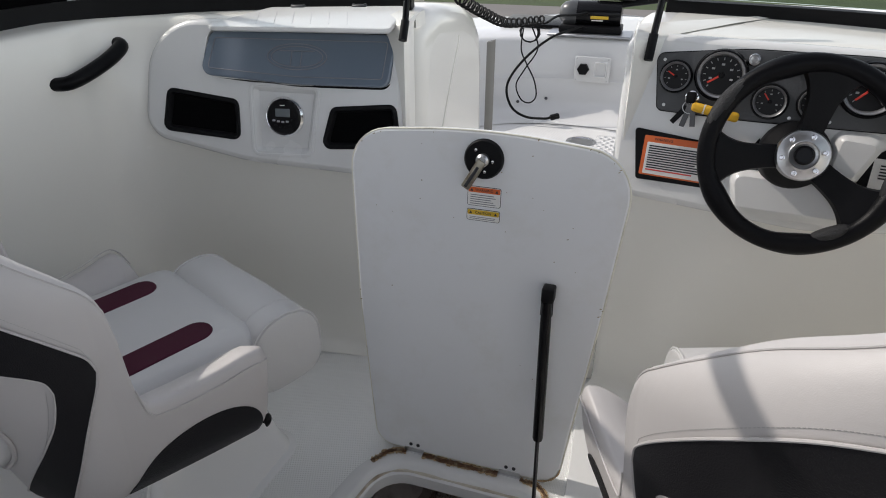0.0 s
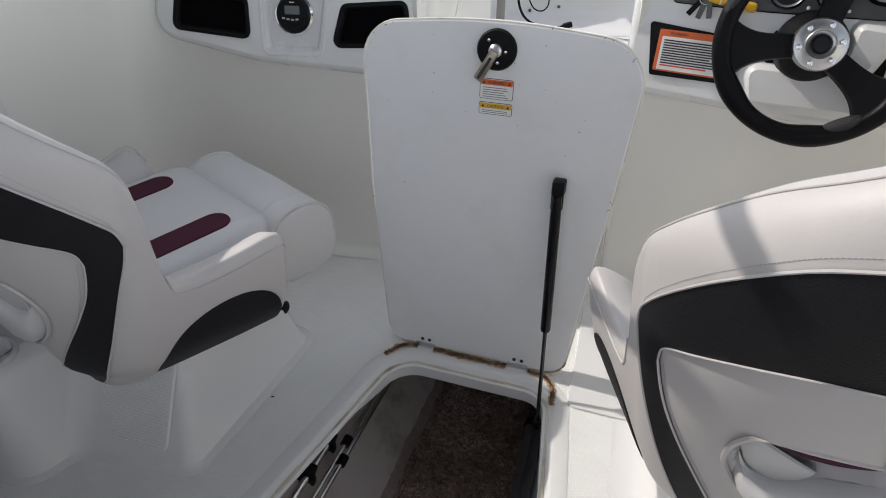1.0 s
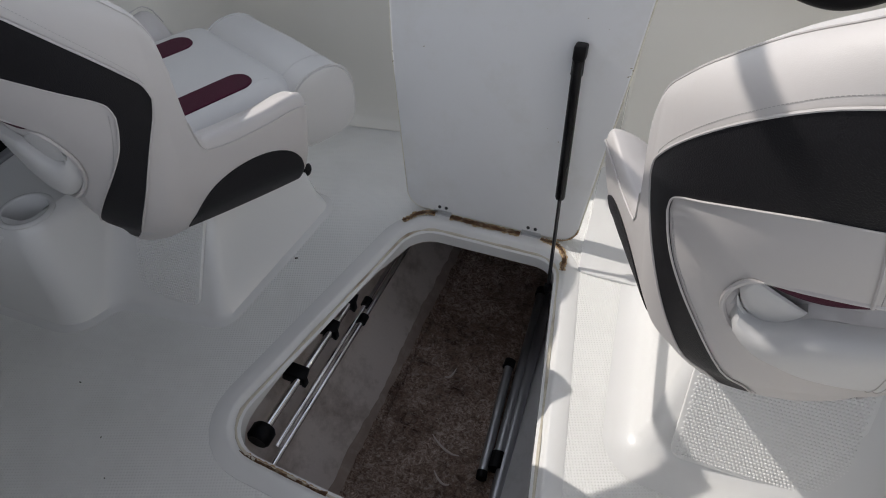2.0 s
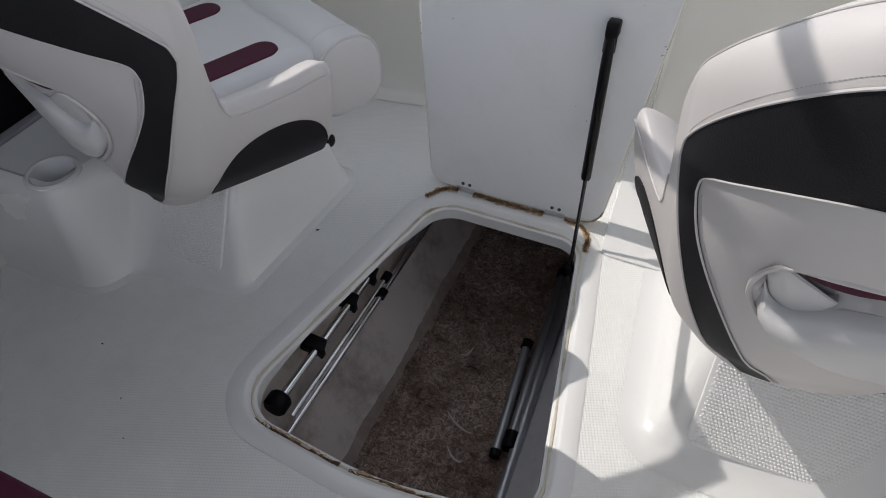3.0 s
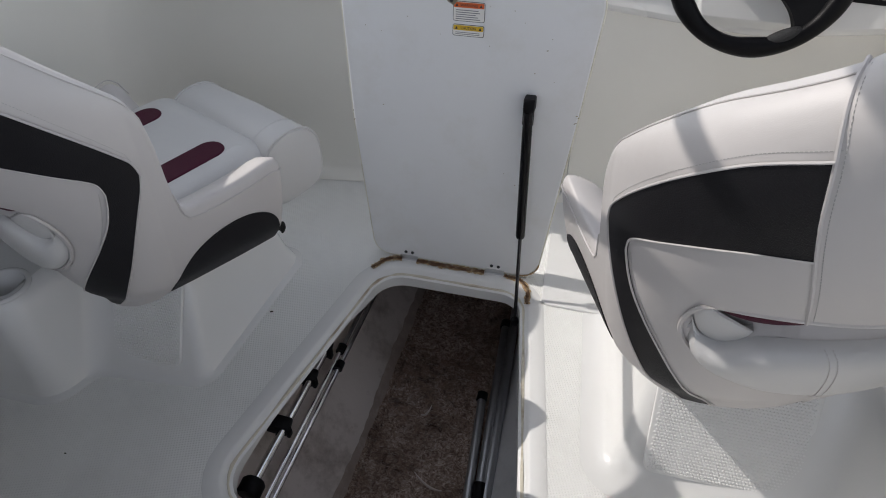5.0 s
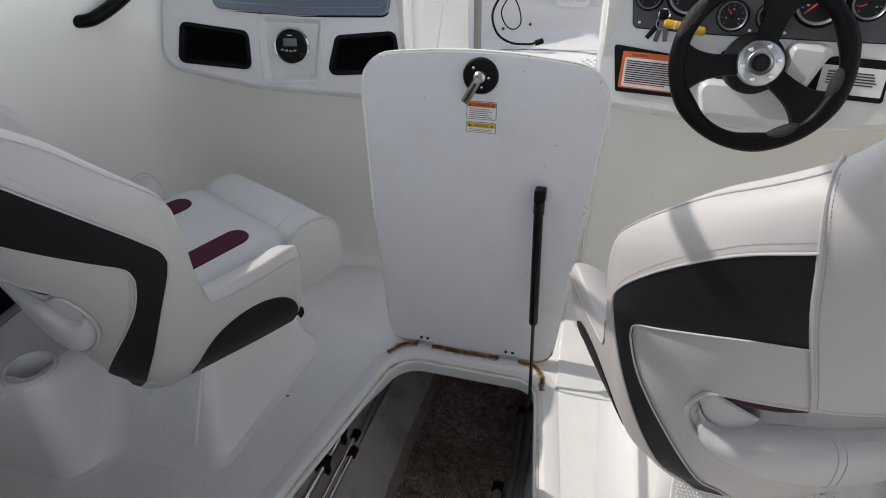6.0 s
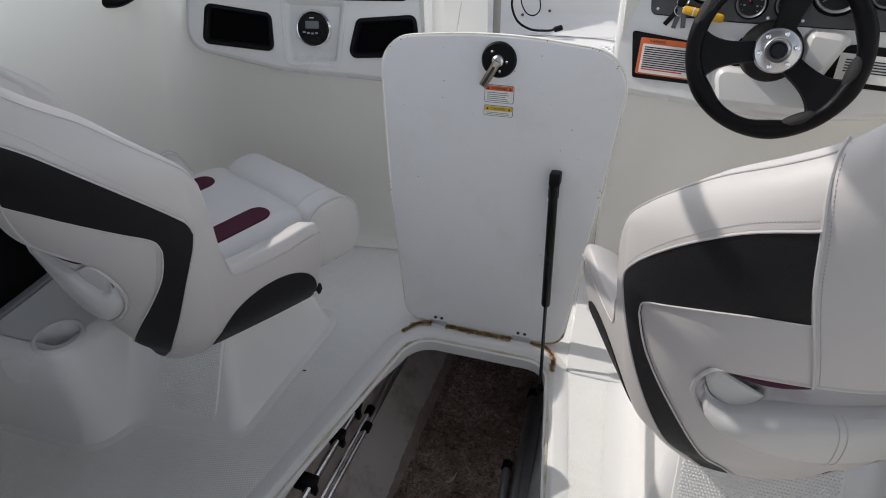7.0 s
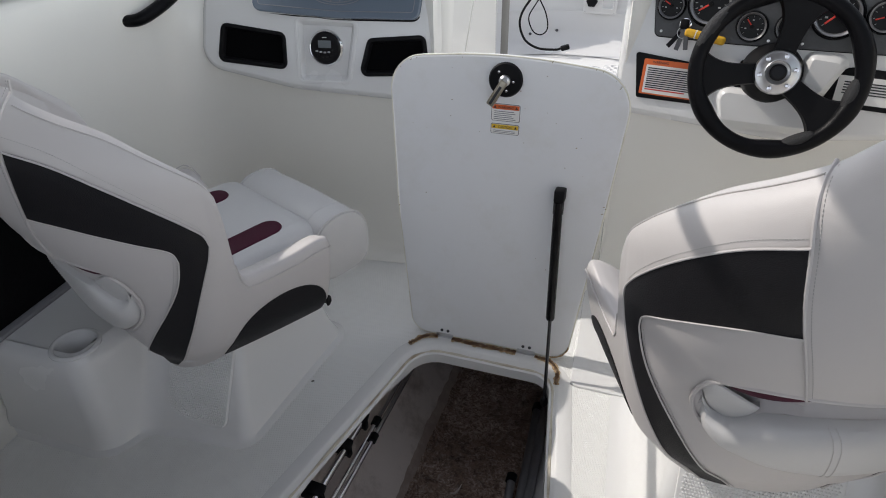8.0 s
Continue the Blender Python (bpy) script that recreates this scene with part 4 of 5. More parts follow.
def sticker(name, label, x, y, w, h, head, mat, word, lines, group):
    st = thing(name, lid_at @ pose(x, y, 0.0004), label, "warning label", group)
    back = plate_on("outline", st, w + 0.002, h + 0.002, 0, 0, 0, INK, "", 0.004)
    plate_on("paper", st, w, h, 0, 0, 0.0005, PAPER, "", 0.0035)
    plate_on("header", st, w - 0.0015, head, 0, h / 2 - head / 2 - 0.0008, 0.001, mat, "", 0.002)
    text_mesh(word, head * 0.72, INK, st, pose(0, h / 2 - head / 2 - 0.0012, 0.0018))
    for s in (-1, 1):
        tri = bmesh.new()
        tri.faces.new([tri.verts.new((s * (w / 2 - 0.007) + a, h / 2 - head / 2 - 0.001 + b, 0.0019)) for a, b in ((-0.003, -0.0026), (0.003, -0.0026), (0, 0.003))])
        part("triangle", tri, INK, st)
    step = (h - head - 0.005) / max(1, lines)
    r2 = random.Random(word)
    for i in range(lines):
        ww = (w - 0.010) * (r2.uniform(0.75, 1.0))
        plate_on("text_line", st, ww, step * 0.36, -(w - 0.010 - ww) / 2, h / 2 - head - 0.0035 - step * (i + 0.5), 0.001, INKGREY, "", 0.0002, 0.0004)
    return st


sticker("warning_label", "white sticker with an orange warning header on the lid", 0.0045, 0.6165, 0.062, 0.036, 0.010, ORANGE, "WARNING", 5, "lid stickers")
sticker("caution_label", "white sticker with a yellow caution header on the lid", 0.0045, 0.580, 0.062, 0.021, 0.0095, YELLOW, "CAUTION", 2, "lid stickers")

latch = part("latch", lathe([(0, 0), (0.037, 0), (0.037, 0.004), (0.034, 0.008), (0.012, 0.009), (0, 0.009)], 40), BLACK, lid, "black round latch with a worn steel lever", pose(0.001, 0.688, 0.0))
part("boss", lathe([(0, 0.008), (0.012, 0.008), (0.012, 0.017), (0.008, 0.021), (0, 0.021)], 20), STEEL, latch)
part("lever", rbox(0.017, 0.062, 0.009, 0.003, 2, pose(-0.014, -0.026, 0.019, 0, 0, -30)), material("worn_steel", (0.36, 0.33, 0.27), 0.38, metal=1.0, var=0.3, scale=50, dirt=(0.16, 0.11, 0.06), dirt_amount=0.8, dirt_scale=60), latch, "worn steel latch lever")
part("lever_slot", rbox(0.006, 0.045, 0.002, 0.0008, 1, pose(-0.0165, -0.030, 0.0242, 0, 0, -30)), INK, latch)
for x, y in ((-0.014, 0.017), (0.018, -0.002), (0.004, -0.022)):
    part("screw", lathe([(0, 0.008), (0.0032, 0.008), (0.0028, 0.0105), (0, 0.011)], 12), CHROME, latch, "", pose(x, y, 0))

for x in (-0.126, 0.094):
    hinge = part("hinge", rbox(0.046, 0.012, 0.002, 0.0006, 1, pose(0, 0.0005, 0.001)), STEEL, lid, "small stainless hinge", pose(x, 0.0, 0.0))
    part("knuckle", tube([(-0.022, -0.007, 0.003), (0.022, -0.007, 0.003)], 0.0034, 10), STEEL, hinge)
    for dx in (-0.0085, 0.0085):
        part("screw", lathe([(0, 0), (0.0042, 0), (0.0038, 0.0016), (0, 0.0018)], 12), INK, hinge, "", pose(dx, 0.015, 0))

# small scuffs and fly specks on the lid
speck_rng = random.Random(8)
SPECK = material("speck_brown", (0.36, 0.32, 0.24), 0.8)
for k in range(26):
    x, y = speck_rng.uniform(-0.22, 0.22), (speck_rng.uniform(0.55, 0.71) if k < 17 else speck_rng.uniform(0.1, 0.6))
    sp = thing("speck", lid_at @ pose(x, y, 0.0002), "tiny brown speck of dirt on the white lid", "dirt speck", "specks")
    r = speck_rng.uniform(0.0005, 0.0013)
    part("dirt", slab([(r * (1 + 0.4 * math.sin(j * 2.3 + k)) * math.cos(j * math.tau / 7) * speck_rng.uniform(0.8, 1.8), r * math.sin(j * math.tau / 7)) for j in range(7)], 0, 0.0005, 0.0001), SPECK, sp)

lid_rust = thing("rust_streak", lid_at.copy(), "thin brown rust run along the lid's edge", "rust", "rust streaks")
n_low = [p for p in lid_out if p[0] > 0.15 and p[1] < 0.16]
run = smooth_path([(x, y, 0.0005) for x, y in sorted(n_low, key=lambda p: p[1])], 5)
part("stain", tube(run, [0.0012 + 0.0016 * abs(math.sin(i * 0.9) * math.sin(i * 0.23)) for i in range(len(run))], 5), STAIN, lid_rust)
edge_rng = random.Random(21)
for k in range(22):
    x, y = lid_out[edge_rng.randrange(len(lid_out))]
    if y < 0.3:
        continue
    sp = thing("speck", lid_at @ pose(x * edge_rng.uniform(0.975, 1.0), y - edge_rng.uniform(0.0, 0.006), 0.0002, 0, 0, edge_rng.uniform(0, 90)), "small chip of dirt on the lid's worn edge", "dirt speck", "specks")
    r = edge_rng.uniform(0.0005, 0.0012)
    part("dirt", slab([(r * 2.2 * math.cos(j * math.tau / 7) * edge_rng.uniform(0.7, 1.3), r * math.sin(j * math.tau / 7)) for j in range(7)], 0, 0.0006, 0.0001), SPECK, sp)

# gas strut
strut = thing("gas_strut", pose(0, 0, 0), "black gas strut holding the hatch lid open", "gas strut")
top, mid, low = Vector((0.157, 1.0235, 0.4375)), Vector((0.170, 0.951, 0.159)), Vector((0.180, 0.895, -0.055))
part("cylinder", tube([top, top.lerp(mid, 0.15), mid.lerp(top, 0.02), mid], [0.0095, 0.0105, 0.0105, 0.0085], 16), GLOSSBLACK, strut)
part("rod", tube([mid, low], 0.0042, 12), material("dark_rod", (0.05, 0.05, 0.055), 0.25, metal=0.8), strut)
part("socket", tube([top + Vector((0, 0.004, -0.03)), top + Vector((0, 0.006, 0.02))], [0.012, 0.0115], 12), BLACK, strut, "black end socket")
part("bracket", rbox(0.024, 0.03, 0.03, 0.004, 2, pose(0.158, 1.031, 0.453, -8, 0, 0)), BLACK, strut, "black mounting bracket")
part("ball", lathe([(0, -0.01), (0.008, -0.01), (0.01, 0), (0.008, 0.01), (0, 0.01)], 12), BLACK, strut, "", pose(0.180, 0.893, -0.058))

# ---- dash consoles ----
def face_frame(s):
    """Axes of a console's sloping face: x across, y up the face, z out towards the stern."""
    ax = Vector((1, s * 0.15, 0)).normalized()
    up = Vector((0, 0.25, 1))
    up = (up - ax * up.dot(ax)).normalized()
    out = ax.cross(up)
    org = Vector((-0.537, 1.294, 0.652)) if s > 0 else Vector((0.28, 1.341, 0.67))
    m = Matrix((ax, up, out)).transposed().to_4x4()
    m.translation = org
    return m


FP, FH = face_frame(1), face_frame(-1)


def on_port(x, z):
    """Face coordinates of a place on the port console, by its world x and z."""
    p = FP.inverted() @ Vector((x, 1.294 + 0.15 * (x + 0.537) + 0.25 * (z - 0.652), z))
    return p.x, p.y


def on_helm(x, z):
    p = FH.inverted() @ Vector((x, 1.341 - 0.15 * (x - 0.28) + 0.25 * (z - 0.67), z))
    return p.x, p.y


def outline(fn, pts, seg=6):
    return round_poly([(*fn(x, z), r) for x, z, r in pts], seg)


def console_panel(name, frame_m, out, holes, label):
    ob = part(name, holed_sheet(out, holes, 0.0, 0.034), WHITE, None, "", frame_m)
    edge = part("edge", loft([[(x, y, z) for x, y in offset_poly(out, d)] for d, z in ((0.016, -0.045), (0.0155, -0.020), (0.014, -0.012), (0.010, -0.006), (0.005, -0.0018), (0.0, 0.0), (-0.002, -0.004))], True, False), WHITE, ob)
    return tagged(ob, label, "dash console", kind="structure")


CUB_L = outline(on_port, [(-0.834, 0.611, 0.016), (-0.640, 0.595, 0.016), (-0.644, 0.683, 0.016), (-0.819, 0.705, 0.016)], 4)
CUB_R = outline(on_port, [(-0.436, 0.584, 0.016), (-0.250, 0.592, 0.016), (-0.266, 0.685, 0.016), (-0.413, 0.674, 0.016)], 4)
BAY = outline(on_port, [(-0.600, 0.568, 0.012), (-0.468, 0.570, 0.012), (-0.450, 0.712, 0.01), (-0.607, 0.716, 0.01)], 3)
GLOVE = outline(on_port, [(-0.735, 0.738, 0.024), (-0.50, 0.722, 0.8), (-0.280, 0.722, 0.024), (-0.268, 0.836, 0.024), (-0.712, 0.838, 0.024)], 5)
PORT_OUT = outline(on_port, [(-0.876, 0.606, 0.05), (-0.62, 0.556, 0.5), (-0.262, 0.534, 0.01), (-0.262, 0.846, 0.02), (-0.853, 0.846, 0.13)], 8)
dash_port = console_panel("trim_dash_port", FP, PORT_OUT, [CUB_L, CUB_R, BAY, GLOVE], "white moulded passenger console round radio and pockets")
part("bay_back", slab(offset_poly(BAY, 0.004), -0.020, -0.014, 0.001), WHITE, dash_port)
part("bay_rim", loft([[(x, y, z) for x, y in offset_poly(BAY, d)] for d, z in ((0.012, -0.002), (0.009, 0.0015), (0.004, 0.0015), (-0.001, -0.003), (-0.010, -0.013), (-0.012, -0.018))], True, False), WHITE, dash_port)
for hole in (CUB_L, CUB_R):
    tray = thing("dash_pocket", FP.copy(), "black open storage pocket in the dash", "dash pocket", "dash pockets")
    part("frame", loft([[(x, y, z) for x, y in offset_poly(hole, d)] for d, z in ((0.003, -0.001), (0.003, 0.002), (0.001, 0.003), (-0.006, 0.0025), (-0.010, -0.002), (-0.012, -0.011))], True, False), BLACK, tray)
    # near-black matt plate closes the pocket about a centimetre in
    part("back", slab(offset_poly(hole, -0.008), -0.013, -0.009, 0.001), material("pocket_black", (0.003, 0.003, 0.0035), 0.95, spec=0.05), tray)

glove_top = on_port(-0.49, 0.837)[1]
glove = thing("glovebox_door", FP @ pose(0, glove_top, 0, -9, 0, 0) @ pose(0, -glove_top, 0.001), "smoky blue-grey glovebox door with an oval emblem", "glovebox")
SMOKE = material("smoky_panel", (0.15, 0.19, 0.24), 0.12, var=0.06, scale=4, coat=0.6)
part("recess", slab(offset_poly(GLOVE, -0.004), -0.030, -0.022, 0.001), BLACK, glove)
part("door", slab(offset_poly(GLOVE, -0.001), -0.022, -0.006, 0.004), SMOKE, glove, "smoky blue-grey plastic door")
part("gasket", tube([(x, y, -0.020) for x, y in offset_poly(GLOVE, 0.001)], 0.0022, 8, True), BLACK, glove, "black rubber gasket")
door_in = offset_poly(GLOVE, -0.018)
part("groove", tube([(x, y, -0.006) for x, y in door_in], 0.0012, 5, True), INKGREY, glove)
cx, cy = on_port(-0.497, 0.783)
for rx, ry in ((0.071, 0.029), (0.062, 0.023)):
    part("emblem", tube([(cx + rx * math.cos(k * math.tau / 48), cy + ry * math.sin(k * math.tau / 48), -0.0055) for k in range(48)], 0.0012, 5, True), INKGREY, glove)
for x0 in (-0.012, 0.012):
    part("emblem", tube([(cx + x0 - 0.004, cy - 0.022, -0.0055), (cx + x0, cy + 0.012, -0.0055)], 0.0012, 5), INKGREY, glove)
part("emblem", tube([(cx - 0.042, cy + 0.013, -0.0055), (cx + 0.042, cy + 0.013, -0.0055)], 0.0012, 5), INKGREY, glove)

# the hatch board on top of the passenger dash
BEZELGREY = material("dull_hinge", (0.10, 0.10, 0.105), 0.45, metal=0.6, var=0.2, scale=60)
hatch_top = thing("dash_hatch", pose(0, 1.47, 0.861, 7.0, 0, 0) @ pose(0, -1.47, -0.862), "white hinged hatch board on the passenger dash top", "dash hatch")
hb = round_poly([(-0.716, 1.280, 0.02), (-0.49, 1.306, 1.5), (-0.262, 1.328, 0.015), (-0.285, 1.50, 0.02), (-0.62, 1.445, 0.02)], 6)
part("board", slab(hb, 0.862, 0.8745, 0.004), WHITE, hatch_top)
for x, y in ((-0.55, 1.452), (-0.40, 1.477)):
    hg = part("hinge", rbox(0.036, 0.012, 0.005, 0.002, 1, pose(x, y, 0.8765, 0, 0, 9)), BEZELGREY, hatch_top)
    for d in (-0.014, 0.014):
        part("screw", lathe([(0, 0), (0.003, 0), (0.003, 0.0015), (0, 0.002)], 10), INK, hg, "", pose(x + d, y + d * 0.15, 0.8792))
GROOVE = material("groove_grey", (0.45, 0.45, 0.46), 0.6)
for k in range(6):
    x = -0.585 + k * 0.043
    part("groove", tube([(x, 1.33 + (x + 0.49) * 0.13, 0.8745), (x - 0.040, 1.415 + (x + 0.49) * 0.13, 0.8745)], 0.0009, 4), GROOVE, hatch_top)

radio = thing("marine_radio", FP @ pose(*on_port(-0.530, 0.650), -0.014), "round black marine radio with a chrome ring", "radio")
part("ring", lathe([(0.040, 0), (0.046, 0), (0.047, 0.012), (0.043, 0.017), (0.040, 0.016)], 48), CHROME, radio, "chrome bezel ring")
part("face", lathe([(0, 0), (0.041, 0), (0.041, 0.018), (0.038, 0.021), (0, 0.022)], 48), GLOSSBLACK, radio)
part("screen", rbox(0.036, 0.019, 0.002, 0.001, 1, pose(0, 0.010, 0.0222)), material("lcd_grey", (0.12, 0.14, 0.15), 0.2, coat=0.5), radio, "grey display")
for i, (x, y) in enumerate(((-0.022, -0.008), (-0.011, -0.010), (0.0, -0.011), (0.011, -0.010), (-0.018, -0.019), (-0.006, -0.022), (0.006, -0.022), (0.018, -0.019), (0.024, -0.006))):
    part("button", rbox(0.0075, 0.0045, 0.003, 0.001, 1, pose(x, y, 0.022)), ALU if i < 4 else BLACK, radio)
part("print", rbox(0.012, 0.002, 0.0006, 0.0002, 1, pose(0, 0.027, 0.0222)), PAPER, radio)

# ---- helm ----
HELM_OUT = outline(on_helm, [(0.238, 0.560, 0.02), (0.60, 0.548, 0.4), (0.905, 0.60, 0.05), (0.875, 0.77, 0.12), (0.80, 0.848, 0.05), (0.238, 0.850, 0.02)], 8)
helm = console_panel("trim_dash_helm", FH, HELM_OUT, [], "white moulded helm console")
DASHGREY = material("gauge_panel_grey", (0.070, 0.072, 0.076), 0.45, var=0.25, scale=30, bump=0.3, bump_scale=260)
gp = thing("instrument_cluster", FH.copy(), "dark grey instrument panel set into the helm", "instrument panel")
gp_out = outline(on_helm, [(0.300, 0.722, 0.012), (0.47, 0.722, 0.3), (0.66, 0.728, 0.3), (0.83, 0.735, 0.02), (0.80, 0.835, 0.03), (0.66, 0.850, 0.5), (0.45, 0.846, 0.4), (0.287, 0.826, 0.014)], 6)
part("plate", slab(gp_out, 0.0, 0.005, 0.0015), DASHGREY, gp)
part("edge", tube([(x, y, 0.001) for x, y in gp_out], 0.002, 6, True), BLACK, gp)
for x, z in ((0.302, 0.816), (0.312, 0.733), (0.43, 0.833), (0.535, 0.735), (0.60, 0.736), (0.78, 0.822)):
    part("screw", lathe([(0, 0.004), (0.0035, 0.004), (0.003, 0.0062), (0, 0.0065)], 12), STEEL, gp, "", pose(*on_helm(x, z), 0))
BEZEL = material("bezel_grey", (0.30, 0.30, 0.31), 0.35, metal=0.7, var=0.1, scale=30)
NEEDLE = material("needle_red", (0.75, 0.04, 0.02), 0.4)
DIALGREY = material("dial_print", (0.45, 0.45, 0.45), 0.6)
DIAL = material("dial_black", (0.006, 0.006, 0.007), 0.35, var=0.1, scale=30, spec=0.2)
for x, z, r, ang in ((0.327, 0.787, 0.028, 150), (0.408, 0.797, 0.043, 215), (0.498, 0.760, 0.029, 130), (0.572, 0.764, 0.028, 120), (0.651, 0.797, 0.044, 225), (0.735, 0.800, 0.030, 200)):
    g = thing("gauge", FH @ pose(*on_helm(x, z), 0.005), "round black dial gauge with a red needle and grey bezel", "gauge", "helm gauges")
    part("housing", lathe([(r * 0.9, 0), (r * 1.12, 0), (r * 1.13, 0.006), (r * 1.05, 0.011), (r * 0.98, 0.010)], 40), GLOSSBLACK, g)
    part("bezel", lathe([(r * 0.86, 0.006), (r * 1.0, 0.010), (r * 0.97, 0.0125), (r * 0.88, 0.010), (r * 0.84, 0.004)], 40), BEZEL, g, "grey metal bezel ring")
    dial = part("dial", lathe([(0, 0), (r * 0.86, 0), (r * 0.86, 0.004), (0, 0.004)], 40), DIAL, g)
    n_marks = 9 if r < 0.035 else 13
    for k in range(n_marks):
        a = radians(225 - 270 * k / (n_marks - 1))
        part("mark", rbox(r * 0.11, r * 0.035, 0.0006, 0.0002, 1, pose(r * 0.70 * math.cos(a), r * 0.70 * math.sin(a), 0.0045) @ pose(0, 0, 0, 0, 0, math.degrees(a))), DIALGREY, dial)
    for k in range(3 if r < 0.035 else 5):
        a = radians(200 - 220 * k / (2 if r < 0.035 else 4))
        part("numeral", rbox(r * 0.13, r * 0.085, 0.0005, 0.0002, 1, pose(r * 0.46 * math.cos(a), r * 0.46 * math.sin(a), 0.0045)), DIALGREY, dial)
    a = radians(ang)
    part("needle", rbox(r * 0.75, r * 0.09, 0.0015, 0.0005, 1, pose(r * 0.26 * math.cos(a), r * 0.26 * math.sin(a), 0.0065) @ pose(0, 0, 0, 0, 0, ang)), NEEDLE, g, "red needle")
    part("hub", lathe([(0, 0.004), (r * 0.14, 0.004), (r * 0.12, 0.008), (0, 0.0085)], 14), BLACK, g)
horn = thing("horn_button", FH @ pose(*on_helm(0.460, 0.829), 0.004), "chrome push button on the instrument panel", "button")
part("collar", lathe([(0, 0), (0.0125, 0), (0.0125, 0.003), (0.010, 0.006), (0.008, 0.0045), (0, 0.0045)], 24), CHROME, horn)
part("cap", lathe([(0, 0.003), (0.0068, 0.003), (0.006, 0.009), (0.003, 0.0105), (0, 0.011)], 18), STEEL, horn)
for x, z in ((0.50, 0.828), (0.525, 0.829)):
    sw = thing("switch", FH @ pose(*on_helm(x, z), 0.005), "small black toggle switch on the panel", "switch", "switches")
    part("body", rbox(0.014, 0.020, 0.010, 0.003, 2), BLACK, sw)

key = thing("ignition_key", FH @ pose(*on_helm(0.363, 0.752), 0.005), "bunch of keys hanging from the ignition", "keys")
part("lock", lathe([(0, 0), (0.013, 0), (0.013, 0.007), (0.009, 0.010), (0, 0.010)], 20), CHROME, key)
part("key_head", rbox(0.018, 0.022, 0.014, 0.004, 2, pose(0, 0, 0.018)), BLACK, key)
part("key_ring", tube([(0.012 * math.cos(k * math.tau / 20), -0.018 + 0.012 * math.sin(k * math.tau / 20), 0.022) for k in range(20)], 0.0009, 6, True), STEEL, key)
for dx, rot, ln in ((-0.010, -35, 0.04), (-0.002, -12, 0.045), (0.006, 8, 0.04)):
    part("key", rbox(0.010, ln, 0.0018, 0.0006, 1, pose(dx * 1.6, -0.034, 0.022 + dx * 0.2, 0, 0, rot)), BLACK if dx < -0.005 else BEZELGREY, key)
flt = thing("key_float", FH @ pose(*on_helm(0.409, 0.731), 0.024, 0, 0, -8), "yellow foam key float", "key float")
part("foam", rbox(0.088, 0.018, 0.017, 0.006, 3), material("yellow_foam", (0.72, 0.40, 0.02), 0.7, var=0.12, scale=30, bump=0.5, bump_scale=300), flt)
part("strap", rbox(0.012, 0.019, 0.018, 0.006, 2, pose(-0.02, 0, 0)), PAPER, flt)


def placard(name, pts, paper, label, lines, head):
    p = thing(name, FH.copy(), label, "warning placard", "helm placards")
    out = outline(on_helm, pts, 3)
    part("backing", slab(out, 0.0, 0.004, 0.001), BLACK, p)
    px, pz, pw, ph = paper
    x0, y0 = on_helm(px, pz)
    if head:
        plate_on("border", p, pw, ph, x0 + pw / 2, y0 + ph / 2, 0.004, ORANGE, "orange border", 0.003)
        plate_on("paper", p, pw - 0.008, ph - 0.016, x0 + pw / 2 + 0.003, y0 + ph / 2 - 0.005, 0.0045, PAPER, "", 0.002)
    else:
        plate_on("paper", p, pw, ph, x0 + pw / 2, y0 + ph / 2, 0.004, PAPER, "", 0.003)
    r3 = random.Random(lines)
    top_y = y0 + ph - (0.016 if head else 0.008)
    for i in range(lines):
        ww = (pw - 0.024) * r3.uniform(0.72, 1.0)
        last = head and i == lines - 1
        plate_on("text_line", p, ww, 0.0027, x0 + 0.012 + ww / 2, top_y - 0.004 - i * (ph - 0.027) / lines, 0.0051, REDINK if last else INK, "", 0.0003, 0.0004)
    if head:
        text_mesh("WARNING", 0.0075, INK, p, pose(x0 + 0.038, y0 + ph - 0.0062, 0.0052))
    return p


placard("warning_placard", [(0.278, 0.584, 0.006), (0.43, 0.586, 0.006), (0.425, 0.672, 0.006), (0.264, 0.684, 0.006)], (0.283, 0.594, 0.145, 0.080), "black framed placard with orange border and small print", 11, True)
placard("notice_placard", [(0.655, 0.622, 0.006), (0.80, 0.622, 0.006), (0.80, 0.702, 0.006), (0.690, 0.702, 0.02)], (0.680, 0.632, 0.115, 0.055), "black framed white placard with small print", 5, False)

# raised white pods beside and below the wheel
pod = thing("helm_pod", FH.copy(), "raised white moulded pod under the wheel", "moulding", "helm pods")
pod_out = outline(on_helm, [(0.470, 0.560, 0.01), (0.655, 0.566, 0.01), (0.645, 0.632, 0.02), (0.455, 0.628, 0.02)], 4)
part("body", loft([[(x, y, z) for x, y in offset_poly(pod_out, d)] for d, z in ((0.016, -0.002), (0.008, 0.004), (0.0, 0.020), (-0.006, 0.024))]), WHITE, pod)
pod2 = thing("helm_pod", FH.copy(), "raised white moulded pod beside the wheel", "moulding", "helm pods")
pod_out = outline(on_helm, [(0.612, 0.655, 0.01), (0.655, 0.64, 0.01), (0.690, 0.712, 0.012), (0.622, 0.716, 0.012)], 4)
part("body", loft([[(x, y, z) for x, y in offset_poly(pod_out, d)] for d, z in ((0.014, -0.002), (0.006, 0.004), (0.0, 0.020), (-0.006, 0.024))]), WHITE, pod2)

